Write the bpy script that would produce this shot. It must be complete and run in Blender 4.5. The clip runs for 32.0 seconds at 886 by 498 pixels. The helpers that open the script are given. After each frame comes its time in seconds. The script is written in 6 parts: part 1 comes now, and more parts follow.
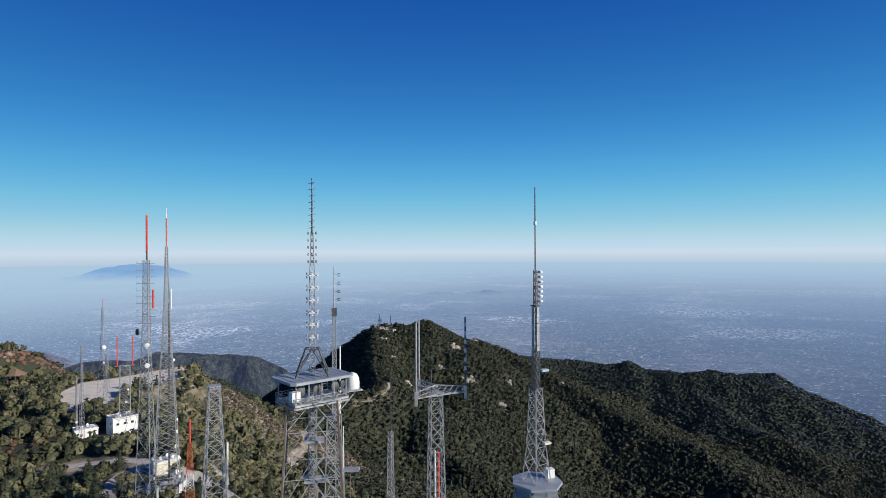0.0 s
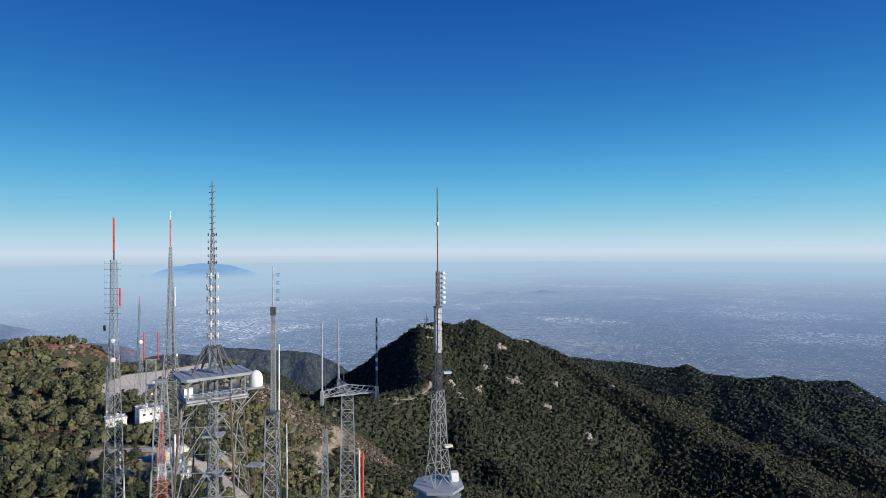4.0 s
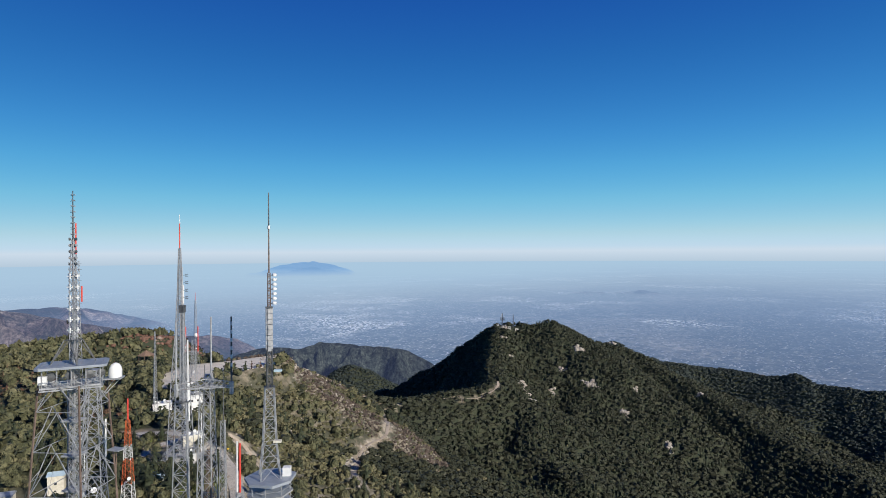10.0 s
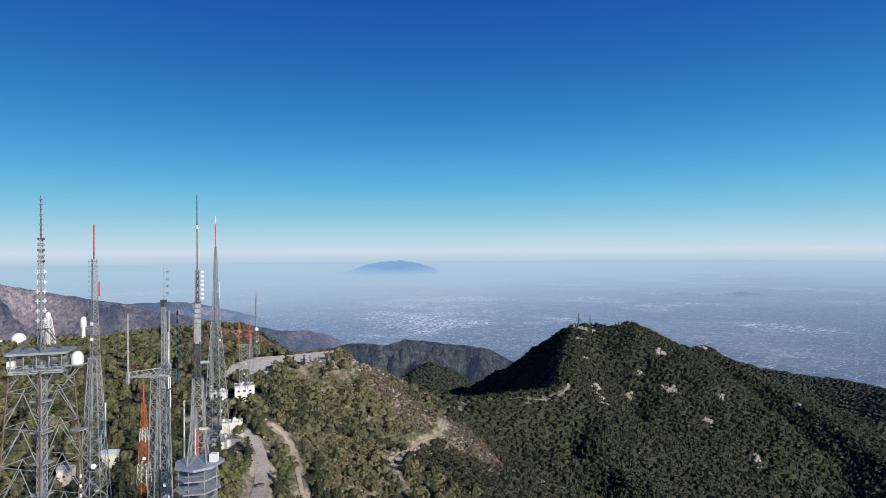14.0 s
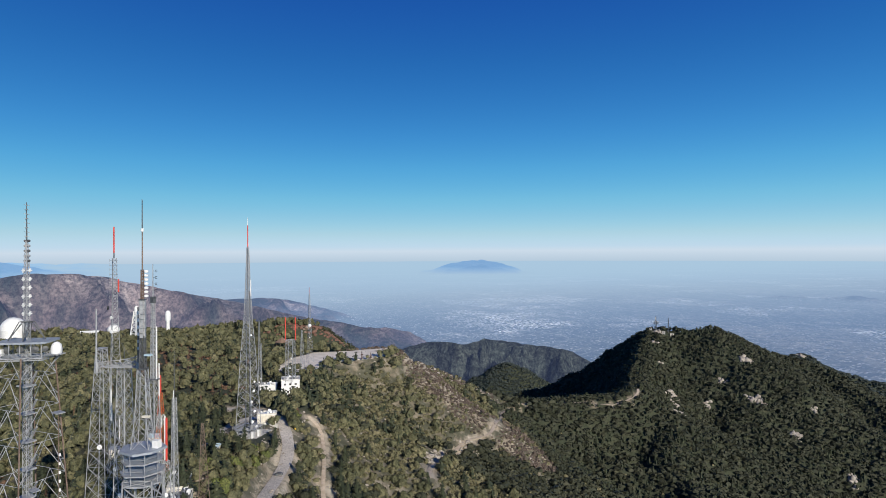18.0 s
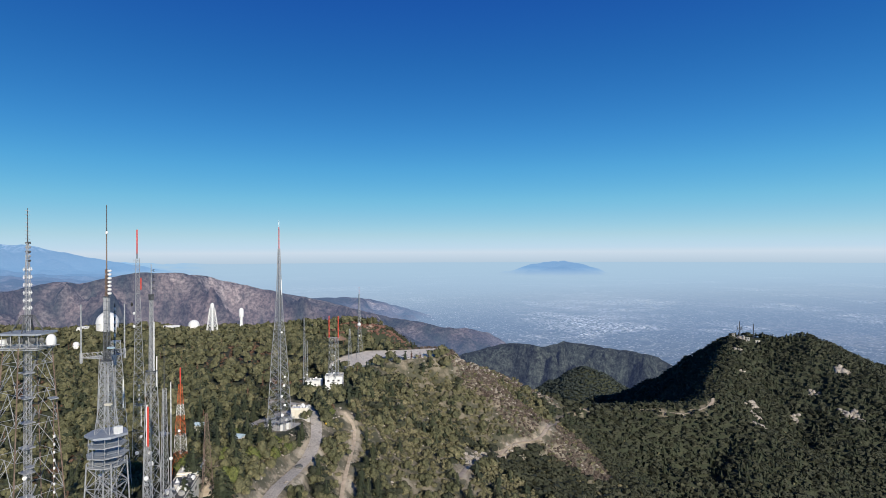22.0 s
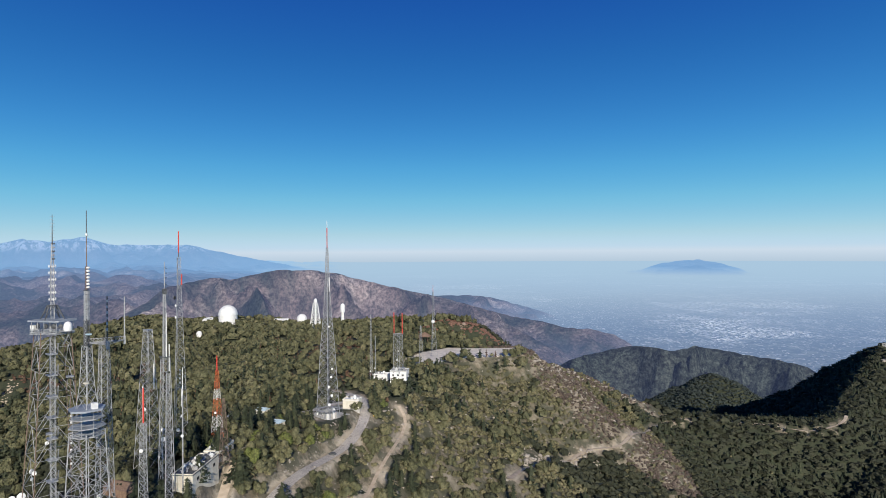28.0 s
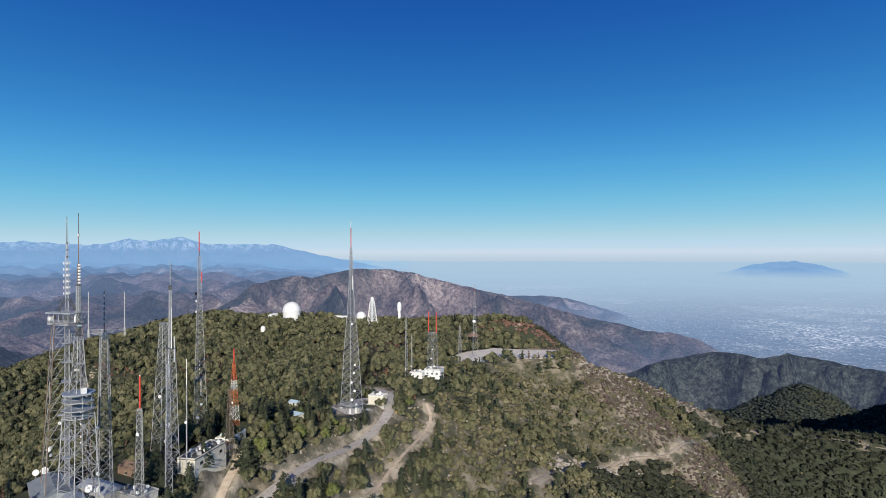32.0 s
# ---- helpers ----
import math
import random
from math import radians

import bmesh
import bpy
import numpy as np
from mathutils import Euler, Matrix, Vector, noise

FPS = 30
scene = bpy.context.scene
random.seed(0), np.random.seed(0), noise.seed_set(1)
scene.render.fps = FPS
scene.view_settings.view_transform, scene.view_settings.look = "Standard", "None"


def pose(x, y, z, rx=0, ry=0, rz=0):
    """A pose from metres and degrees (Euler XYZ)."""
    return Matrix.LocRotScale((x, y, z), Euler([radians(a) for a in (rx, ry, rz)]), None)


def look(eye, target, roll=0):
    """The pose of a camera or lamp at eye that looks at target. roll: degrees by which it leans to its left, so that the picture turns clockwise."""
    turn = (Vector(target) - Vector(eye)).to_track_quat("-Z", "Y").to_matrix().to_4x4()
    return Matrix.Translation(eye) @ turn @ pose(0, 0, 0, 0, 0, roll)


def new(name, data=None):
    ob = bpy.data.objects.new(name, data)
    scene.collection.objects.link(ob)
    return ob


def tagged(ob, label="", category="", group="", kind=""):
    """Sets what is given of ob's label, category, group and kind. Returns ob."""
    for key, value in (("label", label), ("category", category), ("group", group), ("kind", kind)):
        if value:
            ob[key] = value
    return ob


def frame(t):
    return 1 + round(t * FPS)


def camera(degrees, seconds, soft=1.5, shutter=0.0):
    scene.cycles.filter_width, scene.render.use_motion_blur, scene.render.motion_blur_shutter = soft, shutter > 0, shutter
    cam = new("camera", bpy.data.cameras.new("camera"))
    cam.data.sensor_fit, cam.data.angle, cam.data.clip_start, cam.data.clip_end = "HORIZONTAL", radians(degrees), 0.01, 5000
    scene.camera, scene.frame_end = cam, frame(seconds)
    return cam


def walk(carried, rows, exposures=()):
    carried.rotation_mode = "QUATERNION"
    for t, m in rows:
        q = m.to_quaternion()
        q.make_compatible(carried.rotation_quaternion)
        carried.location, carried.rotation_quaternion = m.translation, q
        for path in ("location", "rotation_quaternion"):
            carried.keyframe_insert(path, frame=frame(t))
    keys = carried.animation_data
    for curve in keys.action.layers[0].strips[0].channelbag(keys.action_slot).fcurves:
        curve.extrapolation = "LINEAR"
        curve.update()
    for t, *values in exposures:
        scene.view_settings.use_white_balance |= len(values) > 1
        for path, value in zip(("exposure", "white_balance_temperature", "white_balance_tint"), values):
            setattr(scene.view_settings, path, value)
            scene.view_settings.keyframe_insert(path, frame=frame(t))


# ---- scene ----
# ---- camera and walk ----
cam = camera(75.08, 32.0, 0.9)
PATH = [
    (0.0, (0.00, -0.00, 130.00), (0.00, 100.00, 130.55), -0.26),
    (1.0, (7.24, 0.13, 130.11), (4.54, 100.10, 130.54), -0.20),
    (2.0, (15.50, 0.46, 130.14), (10.18, 100.31, 130.56), -0.24),
    (3.0, (24.56, 1.11, 130.13), (16.71, 100.80, 130.57), -0.27),
    (6.0, (53.36, 4.00, 130.15), (38.26, 102.85, 130.71), -0.28),
    (7.0, (63.16, 5.47, 130.32), (45.65, 103.92, 130.77), -0.40),
    (8.0, (73.07, 7.14, 130.29), (52.51, 105.00, 130.82), -0.40),
    (9.0, (82.86, 9.21, 130.42), (59.00, 106.32, 131.02), -0.32),
    (10.0, (92.63, 11.57, 130.55), (65.41, 107.80, 130.98), -0.38),
    (11.0, (102.39, 14.27, 130.55), (71.44, 109.36, 130.97), -0.38),
    (12.0, (112.13, 17.65, 130.47), (77.38, 111.42, 130.87), -0.34),
    (13.0, (121.58, 21.35, 130.44), (83.12, 113.66, 130.82), -0.30),
    (14.0, (130.52, 24.99, 130.09), (88.69, 115.82, 130.46), -0.41),
    (17.0, (157.43, 38.42, 130.28), (105.67, 123.99, 130.60), -0.34),
    (18.0, (165.89, 43.72, 130.38), (110.99, 127.30, 130.74), -0.30),
    (19.0, (174.25, 49.28, 130.42), (116.30, 130.78, 130.81), -0.28),
    (20.0, (182.30, 54.92, 130.28), (121.44, 134.27, 130.84), -0.27),
    (21.0, (190.06, 60.89, 130.29), (126.35, 137.97, 130.81), -0.29),
    (22.0, (197.32, 67.33, 130.26), (130.81, 142.00, 130.83), -0.28),
    (23.0, (204.30, 73.92, 130.33), (135.11, 146.12, 130.76), -0.33),
    (24.0, (211.60, 80.93, 130.36), (139.74, 150.47, 130.82), -0.31),
    (25.0, (218.85, 87.88, 130.28), (144.48, 154.73, 130.71), -0.39),
    (28.0, (238.20, 110.60, 129.90), (156.83, 168.72, 130.36), -0.40),
    (29.0, (243.96, 118.81, 130.09), (160.49, 173.87, 130.51), -0.29),
    (30.0, (249.59, 127.22, 130.14), (164.25, 179.35, 130.56), -0.24),
    (31.0, (255.37, 135.89, 129.98), (168.35, 185.15, 130.39), -0.24),
    (32.0, (261.39, 144.97, 129.76), (172.77, 191.29, 130.24), -0.20),
]
walk(cam, [(t, look(eye, target, roll)) for t, eye, target, roll in PATH])

# ---- world ----
SUN_FROM = Vector((0.841, -0.374, 0.39)).normalized()
sun_up = math.asin(SUN_FROM.z)
world = bpy.data.worlds.new("sky")
scene.world = world
world.use_nodes = True
wn, wl = world.node_tree.nodes, world.node_tree.links
sky = wn.new("ShaderNodeTexSky")
sky.sky_type, sky.sun_disc = "NISHITA", False
sky.sun_elevation, sky.sun_rotation = sun_up, math.atan2(SUN_FROM.x, SUN_FROM.y)
# the same depth of air all round: the sky is taken along one bearing away from the sun
facing, parts_of, flat_way = wn.new("ShaderNodeTexCoord"), wn.new("ShaderNodeSeparateXYZ"), wn.new("ShaderNodeCombineXYZ")
wl.new(facing.outputs["Generated"], parts_of.inputs[0])
SKY_SIDE = radians(114 + 128)
sky.altitude, sky.air_density, sky.dust_density, sky.ozone_density = 1700, 1.0, 0.0, 4.0
tint = wn.new("ShaderNodeMix")
tint.data_type, tint.blend_type = "RGBA", "MULTIPLY"
tint.inputs[0].default_value, tint.inputs[7].default_value = 1.0, (0.43, 0.505, 0.595, 1)
wl.new(sky.outputs[0], tint.inputs[6])
# clear mountain air: each colour's fall from the horizon up
apart, joined = wn.new("ShaderNodeSeparateColor"), wn.new("ShaderNodeCombineColor")
wl.new(tint.outputs[2], apart.inputs[0])


def sky_sum(op, a, b):
    m = wn.new("ShaderNodeMath")
    m.operation = op
    for v, k in ((a, 0), (b, 1)):
        if isinstance(v, float):
            m.inputs[k].default_value = v
        else:
            wl.new(v, m.inputs[k])
    return m.outputs[0]


level = sky_sum("POWER", sky_sum("MAXIMUM", sky_sum("SUBTRACT", 1.0, sky_sum("MULTIPLY", parts_of.outputs[2], parts_of.outputs[2])), 0.0), 0.5)
wl.new(sky_sum("MULTIPLY", level, math.sin(SKY_SIDE)), flat_way.inputs[0])
wl.new(sky_sum("MULTIPLY", level, math.cos(SKY_SIDE)), flat_way.inputs[1])
wl.new(parts_of.outputs[2], flat_way.inputs[2])
wl.new(flat_way.outputs[0], sky.inputs[0])
wl.new(sky_sum("MULTIPLY", sky_sum("POWER", apart.outputs[0], 1.8), 0.73), joined.inputs[0])
wl.new(sky_sum("MULTIPLY", sky_sum("POWER", apart.outputs[1], 1.32), 1.24), joined.inputs[1])
wl.new(sky_sum("ADD", sky_sum("MULTIPLY", apart.outputs[2], 1.22), sky_sum("MULTIPLY", apart.outputs[1], 1.02)), joined.inputs[2])
# thin haze whitens the lowest degrees and deepens towards the zenith
layers = wn.new("ShaderNodeValToRGB")
LAYERS = ((0.0, (0.50, 0.465, 0.475)), (0.008, (0.49, 0.455, 0.47)), (0.03, (0.60, 0.465, 0.42)), (0.06, (0.67, 0.50, 0.43)), (0.089, (0.70, 0.555, 0.455)),
          (0.142, (0.66, 0.595, 0.51)), (0.193, (0.61, 0.58, 0.54)), (0.312, (0.53, 0.535, 0.56)), (0.40, (0.53, 0.49, 0.60)), (1.0, (0.53, 0.49, 0.60)))
layers.color_ramp.elements[0].color = (*LAYERS[0][1], 1)
layers.color_ramp.elements[1].color = (*LAYERS[-1][1], 1)
for at, tone in LAYERS[1:-1]:
    layers.color_ramp.elements.new(at).color = (*tone, 1)
wl.new(parts_of.outputs[2], layers.inputs[0])
hazed = wn.new("ShaderNodeMix")
hazed.data_type, hazed.blend_type = "RGBA", "MULTIPLY"
hazed.inputs[0].default_value = 1.0
wl.new(joined.outputs[0], hazed.inputs[6])
wl.new(layers.outputs[0], hazed.inputs[7])
wl.new(hazed.outputs[2], wn["Background"].inputs[0])
wn["Background"].inputs[1].default_value = 0.205

sun = new("sun", bpy.data.lights.new("sun", "SUN"))
sun.data.energy, sun.data.angle, sun.data.color = 5.0, radians(0.55), (1.0, 0.93, 0.82)
sun.matrix_world = look(SUN_FROM * 900, (0, 0, 0))


# ---- materials ----
def material(name, rough=0.8, metal=0.0):
    m = bpy.data.materials.new(name)
    m.use_nodes = True
    b = m.node_tree.nodes["Principled BSDF"]
    b.inputs["Roughness"].default_value, b.inputs["Metallic"].default_value = rough, metal
    return m, m.node_tree.nodes, m.node_tree.links, b


def place(nodes, links, scale, detail=4.0, rough=0.6):
    """Noise over the place in metres: scale is its cycles per metre."""
    geo = nodes.new("ShaderNodeNewGeometry")
    n = nodes.new("ShaderNodeTexNoise")
    n.inputs["Scale"].default_value, n.inputs["Detail"].default_value = scale, detail
    n.inputs["Roughness"].default_value = rough
    links.new(geo.outputs["Position"], n.inputs["Vector"])
    return n.outputs["Fac"]


def ramp(nodes, links, fac, stops):
    r = nodes.new("ShaderNodeValToRGB")
    r.color_ramp.elements[0].position, r.color_ramp.elements[0].color = stops[0][0], (*stops[0][1], 1)
    r.color_ramp.elements[1].position, r.color_ramp.elements[1].color = stops[-1][0], (*stops[-1][1], 1)
    for at, c in stops[1:-1]:
        r.color_ramp.elements.new(at).color = (*c, 1)
    links.new(fac, r.inputs[0])
    return r.outputs[0]


def mixed(nodes, links, fac, a, b, how="MIX"):
    m = nodes.new("ShaderNodeMix")
    m.data_type, m.blend_type = "RGBA", how
    if isinstance(fac, float):
        m.inputs[0].default_value = fac
    else:
        links.new(fac, m.inputs[0])
    for v, k in ((a, 6), (b, 7)):
        if isinstance(v, tuple):
            m.inputs[k].default_value = (*v, 1)
        else:
            links.new(v, m.inputs[k])
    return m.outputs[2]


def bumped(nodes, links, b, height, strength, distance):
    n = nodes.new("ShaderNodeBump")
    n.inputs["Strength"].default_value, n.inputs["Distance"].default_value = strength, distance
    links.new(height, n.inputs["Height"])
    links.new(n.outputs[0], b.inputs["Normal"])


def surface(name, dark, light, scale, rough=0.8, metal=0.0, wear=None, wear_at=0.62, bump=0.0):
    """Two tones by a noise, with an optional third of worn patches at a tenth of its scale."""
    m, n, l, b = material(name, rough, metal)
    f = place(n, l, scale)
    c = ramp(n, l, f, [(0.35, dark), (0.65, light)])
    if wear:
        w = place(n, l, scale * 0.17, 6)
        mask = ramp(n, l, w, [(wear_at, (0, 0, 0)), (wear_at + 0.08, (1, 1, 1))])
        c = mixed(n, l, mask, c, wear)
    l.new(c, b.inputs["Base Color"])
    if bump:
        bumped(n, l, b, f, 0.6, bump)
    return m


STEEL = surface("galvanised steel", (0.28, 0.287, 0.295), (0.46, 0.467, 0.475), 0.9, 0.5, 0.25, (0.22, 0.15, 0.11), 0.66)
RUST = surface("rusty painted steel", (0.125, 0.085, 0.065), (0.22, 0.16, 0.125), 0.7, 0.8, 0.1, (0.3, 0.28, 0.26), 0.68)
DARK_STEEL = surface("dark grey steel", (0.07, 0.075, 0.08), (0.15, 0.155, 0.16), 0.8, 0.6, 0.4, (0.2, 0.14, 0.1), 0.7)
ROOF = surface("blue-grey sheet metal", (0.27, 0.30, 0.34), (0.37, 0.40, 0.44), 0.35, 0.55, 0.2, (0.22, 0.22, 0.22), 0.66)
DULL_ROOF = surface("dull grey sheet roof", (0.20, 0.23, 0.25), (0.32, 0.35, 0.37), 0.3, 0.6, 0.1, (0.3, 0.29, 0.27), 0.62)
WHITE = surface("white paint", (0.70, 0.70, 0.68), (0.82, 0.82, 0.80), 0.5, 0.55, 0.0, (0.55, 0.53, 0.49), 0.68)
CREAM = surface("cream stucco", (0.60, 0.55, 0.44), (0.72, 0.68, 0.58), 0.6, 0.85, 0.0, (0.50, 0.44, 0.34), 0.64)
RED = surface("signal red paint", (0.55, 0.05, 0.035), (0.68, 0.08, 0.05), 0.8, 0.5, 0.0, (0.6, 0.22, 0.18), 0.7)
ORANGE = surface("aviation orange paint", (0.52, 0.10, 0.03), (0.66, 0.16, 0.05), 0.8, 0.55, 0.0, (0.5, 0.25, 0.15), 0.68)
PALE_BLUE = surface("pale blue sheet roof", (0.42, 0.55, 0.62), (0.55, 0.67, 0.72), 0.4, 0.5, 0.1, (0.4, 0.45, 0.45), 0.66)
BROWN = surface("brown shingle", (0.16, 0.10, 0.07), (0.27, 0.18, 0.12), 1.2, 0.9)
GLASS_DARK = surface("dark window glass", (0.02, 0.025, 0.03), (0.05, 0.055, 0.06), 0.5, 0.12)
BLACK = surface("black rubber and plastic", (0.02, 0.02, 0.02), (0.05, 0.05, 0.05), 1.0, 0.6)
GREY = surface("weathered concrete", (0.34, 0.33, 0.31), (0.48, 0.46, 0.43), 0.5, 0.9, 0.0, (0.26, 0.24, 0.22), 0.62)


def asphalt():
    m, n, l, b = material("old asphalt", 0.92)
    c = ramp(n, l, place(n, l, 0.12, 6), [(0.3, (0.50, 0.455, 0.40)), (0.7, (0.66, 0.605, 0.535))])
    crack = ramp(n, l, place(n, l, 0.6, 8, 0.75), [(0.47, (0, 0, 0)), (0.5, (1, 1, 1)), (0.53, (0, 0, 0))])
    c = mixed(n, l, crack, c, (0.17, 0.16, 0.15))
    l.new(c, b.inputs["Base Color"])
    return m


ASPHALT = asphalt()
LOT = surface("pale gravel and asphalt", (0.62, 0.555, 0.47), (0.78, 0.71, 0.61), 0.15, 0.95, 0.0, (0.5, 0.46, 0.41), 0.6)
DIRT = surface("pale dirt track", (0.46, 0.37, 0.27), (0.62, 0.52, 0.40), 0.25, 0.95, 0.0, (0.28, 0.22, 0.15), 0.6)
ROCK = surface("pale granite", (0.27, 0.235, 0.195), (0.42, 0.38, 0.33), 0.35, 0.9, 0.0, (0.22, 0.18, 0.14), 0.58, 0.4)


def hill_ground():
    m, n, l, b = material("dry hill soil", 0.95)
    mid = place(n, l, 0.08, 6)
    fine = place(n, l, 0.45, 6, 0.7)
    # forest floor: undergrowth green, darkened to paint in shade under the trees
    shaded_undergrowth = ramp(n, l, mid, [(0.3, (0.026, 0.034, 0.017)), (0.5, (0.038, 0.047, 0.024)), (0.7, (0.058, 0.062, 0.033))])
    soil = ramp(n, l, mid, [(0.3, (0.18, 0.145, 0.10)), (0.5, (0.28, 0.235, 0.17)), (0.7, (0.39, 0.34, 0.265))])
    fresh = ramp(n, l, mid, [(0.3, (0.33, 0.27, 0.19)), (0.5, (0.45, 0.38, 0.28)), (0.7, (0.56, 0.49, 0.385))])
    soil = mixed(n, l, ramp(n, l, fine, [(0.56, (0, 0, 0)), (0.68, (0.8, 0.8, 0.8))]), soil, (0.38, 0.34, 0.28))
    bare = n.new("ShaderNodeAttribute")
    bare.attribute_name = "bare"
    soil = mixed(n, l, ramp(n, l, bare.outputs["Fac"], [(0.74, (0, 0, 0)), (0.86, (1, 1, 1))]), soil, fresh)
    gaps = ramp(n, l, place(n, l, 0.06, 5, 0.65), [(0.44, (0.35, 0.35, 0.35)), (0.58, (1.7, 1.7, 1.7))])
    share = n.new("ShaderNodeMath")
    share.operation, share.use_clamp = "MULTIPLY", True
    l.new(bare.outputs["Fac"], share.inputs[0])
    l.new(gaps, share.inputs[1])
    c = mixed(n, l, share.outputs[0], shaded_undergrowth, soil)
    l.new(c, b.inputs["Base Color"])
    bumped(n, l, b, fine, 0.8, 1.2)
    return m


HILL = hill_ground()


def foliage(name, dark, mid, light):
    m, n, l, b = material(name, 0.75)
    tree = place(n, l, 0.07, 3, 0.7)
    c = ramp(n, l, tree, [(0.3, dark), (0.5, mid), (0.72, light)])
    geo = n.new("ShaderNodeNewGeometry")
    leaf = ramp(n, l, geo.outputs["Random Per Island"], [(0.0, (0.88, 0.9, 0.88)), (1.0, (1.12, 1.1, 1.08))])
    c = mixed(n, l, 1.0, c, leaf, "MULTIPLY")
    tuft = ramp(n, l, place(n, l, 0.85, 5, 0.75), [(0.36, (0.45, 0.47, 0.47)), (0.5, (0.95, 0.95, 0.95)), (0.66, (1.5, 1.48, 1.42))])
    c = mixed(n, l, 1.0, c, tuft, "MULTIPLY")
    l.new(c, b.inputs["Base Color"])
    b.inputs["Specular IOR Level"].default_value = 0.25
    return m


PINE = foliage("pine needles", (0.026, 0.035, 0.021), (0.042, 0.051, 0.029), (0.072, 0.079, 0.044))
OAK = foliage("oak leaves", (0.062, 0.067, 0.036), (0.108, 0.108, 0.057), (0.185, 0.17, 0.096))
SHRUB = foliage("chaparral leaves", (0.084, 0.084, 0.046), (0.136, 0.128, 0.07), (0.215, 0.19, 0.112))
# leaf colour darkened to paint in the shade among the far slopes' trees
SHADED_OAK = foliage("live oak leaves darkened for shade", (0.028, 0.033, 0.021), (0.042, 0.046, 0.028), (0.066, 0.068, 0.041))
# leaf colour blued to paint in the haze over the farther ridges
HAZED_FIR = foliage("fir needles blued for haze", (0.032, 0.044, 0.040), (0.046, 0.060, 0.054), (0.066, 0.080, 0.069))
DEAD = foliage("brown dead needles", (0.085, 0.05, 0.035), (0.125, 0.075, 0.05), (0.18, 0.115, 0.078))
BRIGHT = foliage("yellow-green leaves", (0.07, 0.088, 0.028), (0.1, 0.118, 0.036), (0.14, 0.15, 0.05))
BARK = surface("bark", (0.07, 0.05, 0.035), (0.14, 0.10, 0.07), 2.0, 0.95)

# ---- ground ----
EYE_Z = 130.0
MID = np.array([150.0, 40.0])


def segment(x, y, a, b):
    """Share along a-b and distance from it."""
    dx, dy = b[0] - a[0], b[1] - a[1]
    s = np.clip(((x - a[0]) * dx + (y - a[1]) * dy) / (dx * dx + dy * dy), 0, 1)
    return s, np.hypot(x - a[0] - s * dx, y - a[1] - s * dy)


def lattice_noise(x, y, size, seed):
    """Smooth value noise from -1 to 1."""
    u, v = x / size + 1000, y / size + 1000
    i, j = np.floor(u).astype(np.int64), np.floor(v).astype(np.int64)
    fu, fv = u - i, v - j
    fu, fv = fu * fu * (3 - 2 * fu), fv * fv * (3 - 2 * fv)

    def h(a, b):
        n = (a * 374761393 + b * 668265263 + seed * 1274126177) & 0x7FFFFFFF
        n = ((n ^ (n >> 13)) * 1274126177) & 0x7FFFFFFF
        return ((n ^ (n >> 16)) & 0xFFFF) / 32767.5 - 1

    return (h(i, j) * (1 - fu) + h(i + 1, j) * fu) * (1 - fv) + (h(i, j + 1) * (1 - fu) + h(i + 1, j + 1) * fu) * fv


def fractal(x, y, size, octaves, seed, ridged=False):
    total, amp, norm = 0, 1.0, 0
    for k in range(octaves):
        n = lattice_noise(x, y, size, seed + k)
        total = total + amp * ((1 - 2 * np.abs(n)) if ridged else n)
        norm += amp
        amp, size = amp * 0.5, size * 0.5
    return total / norm


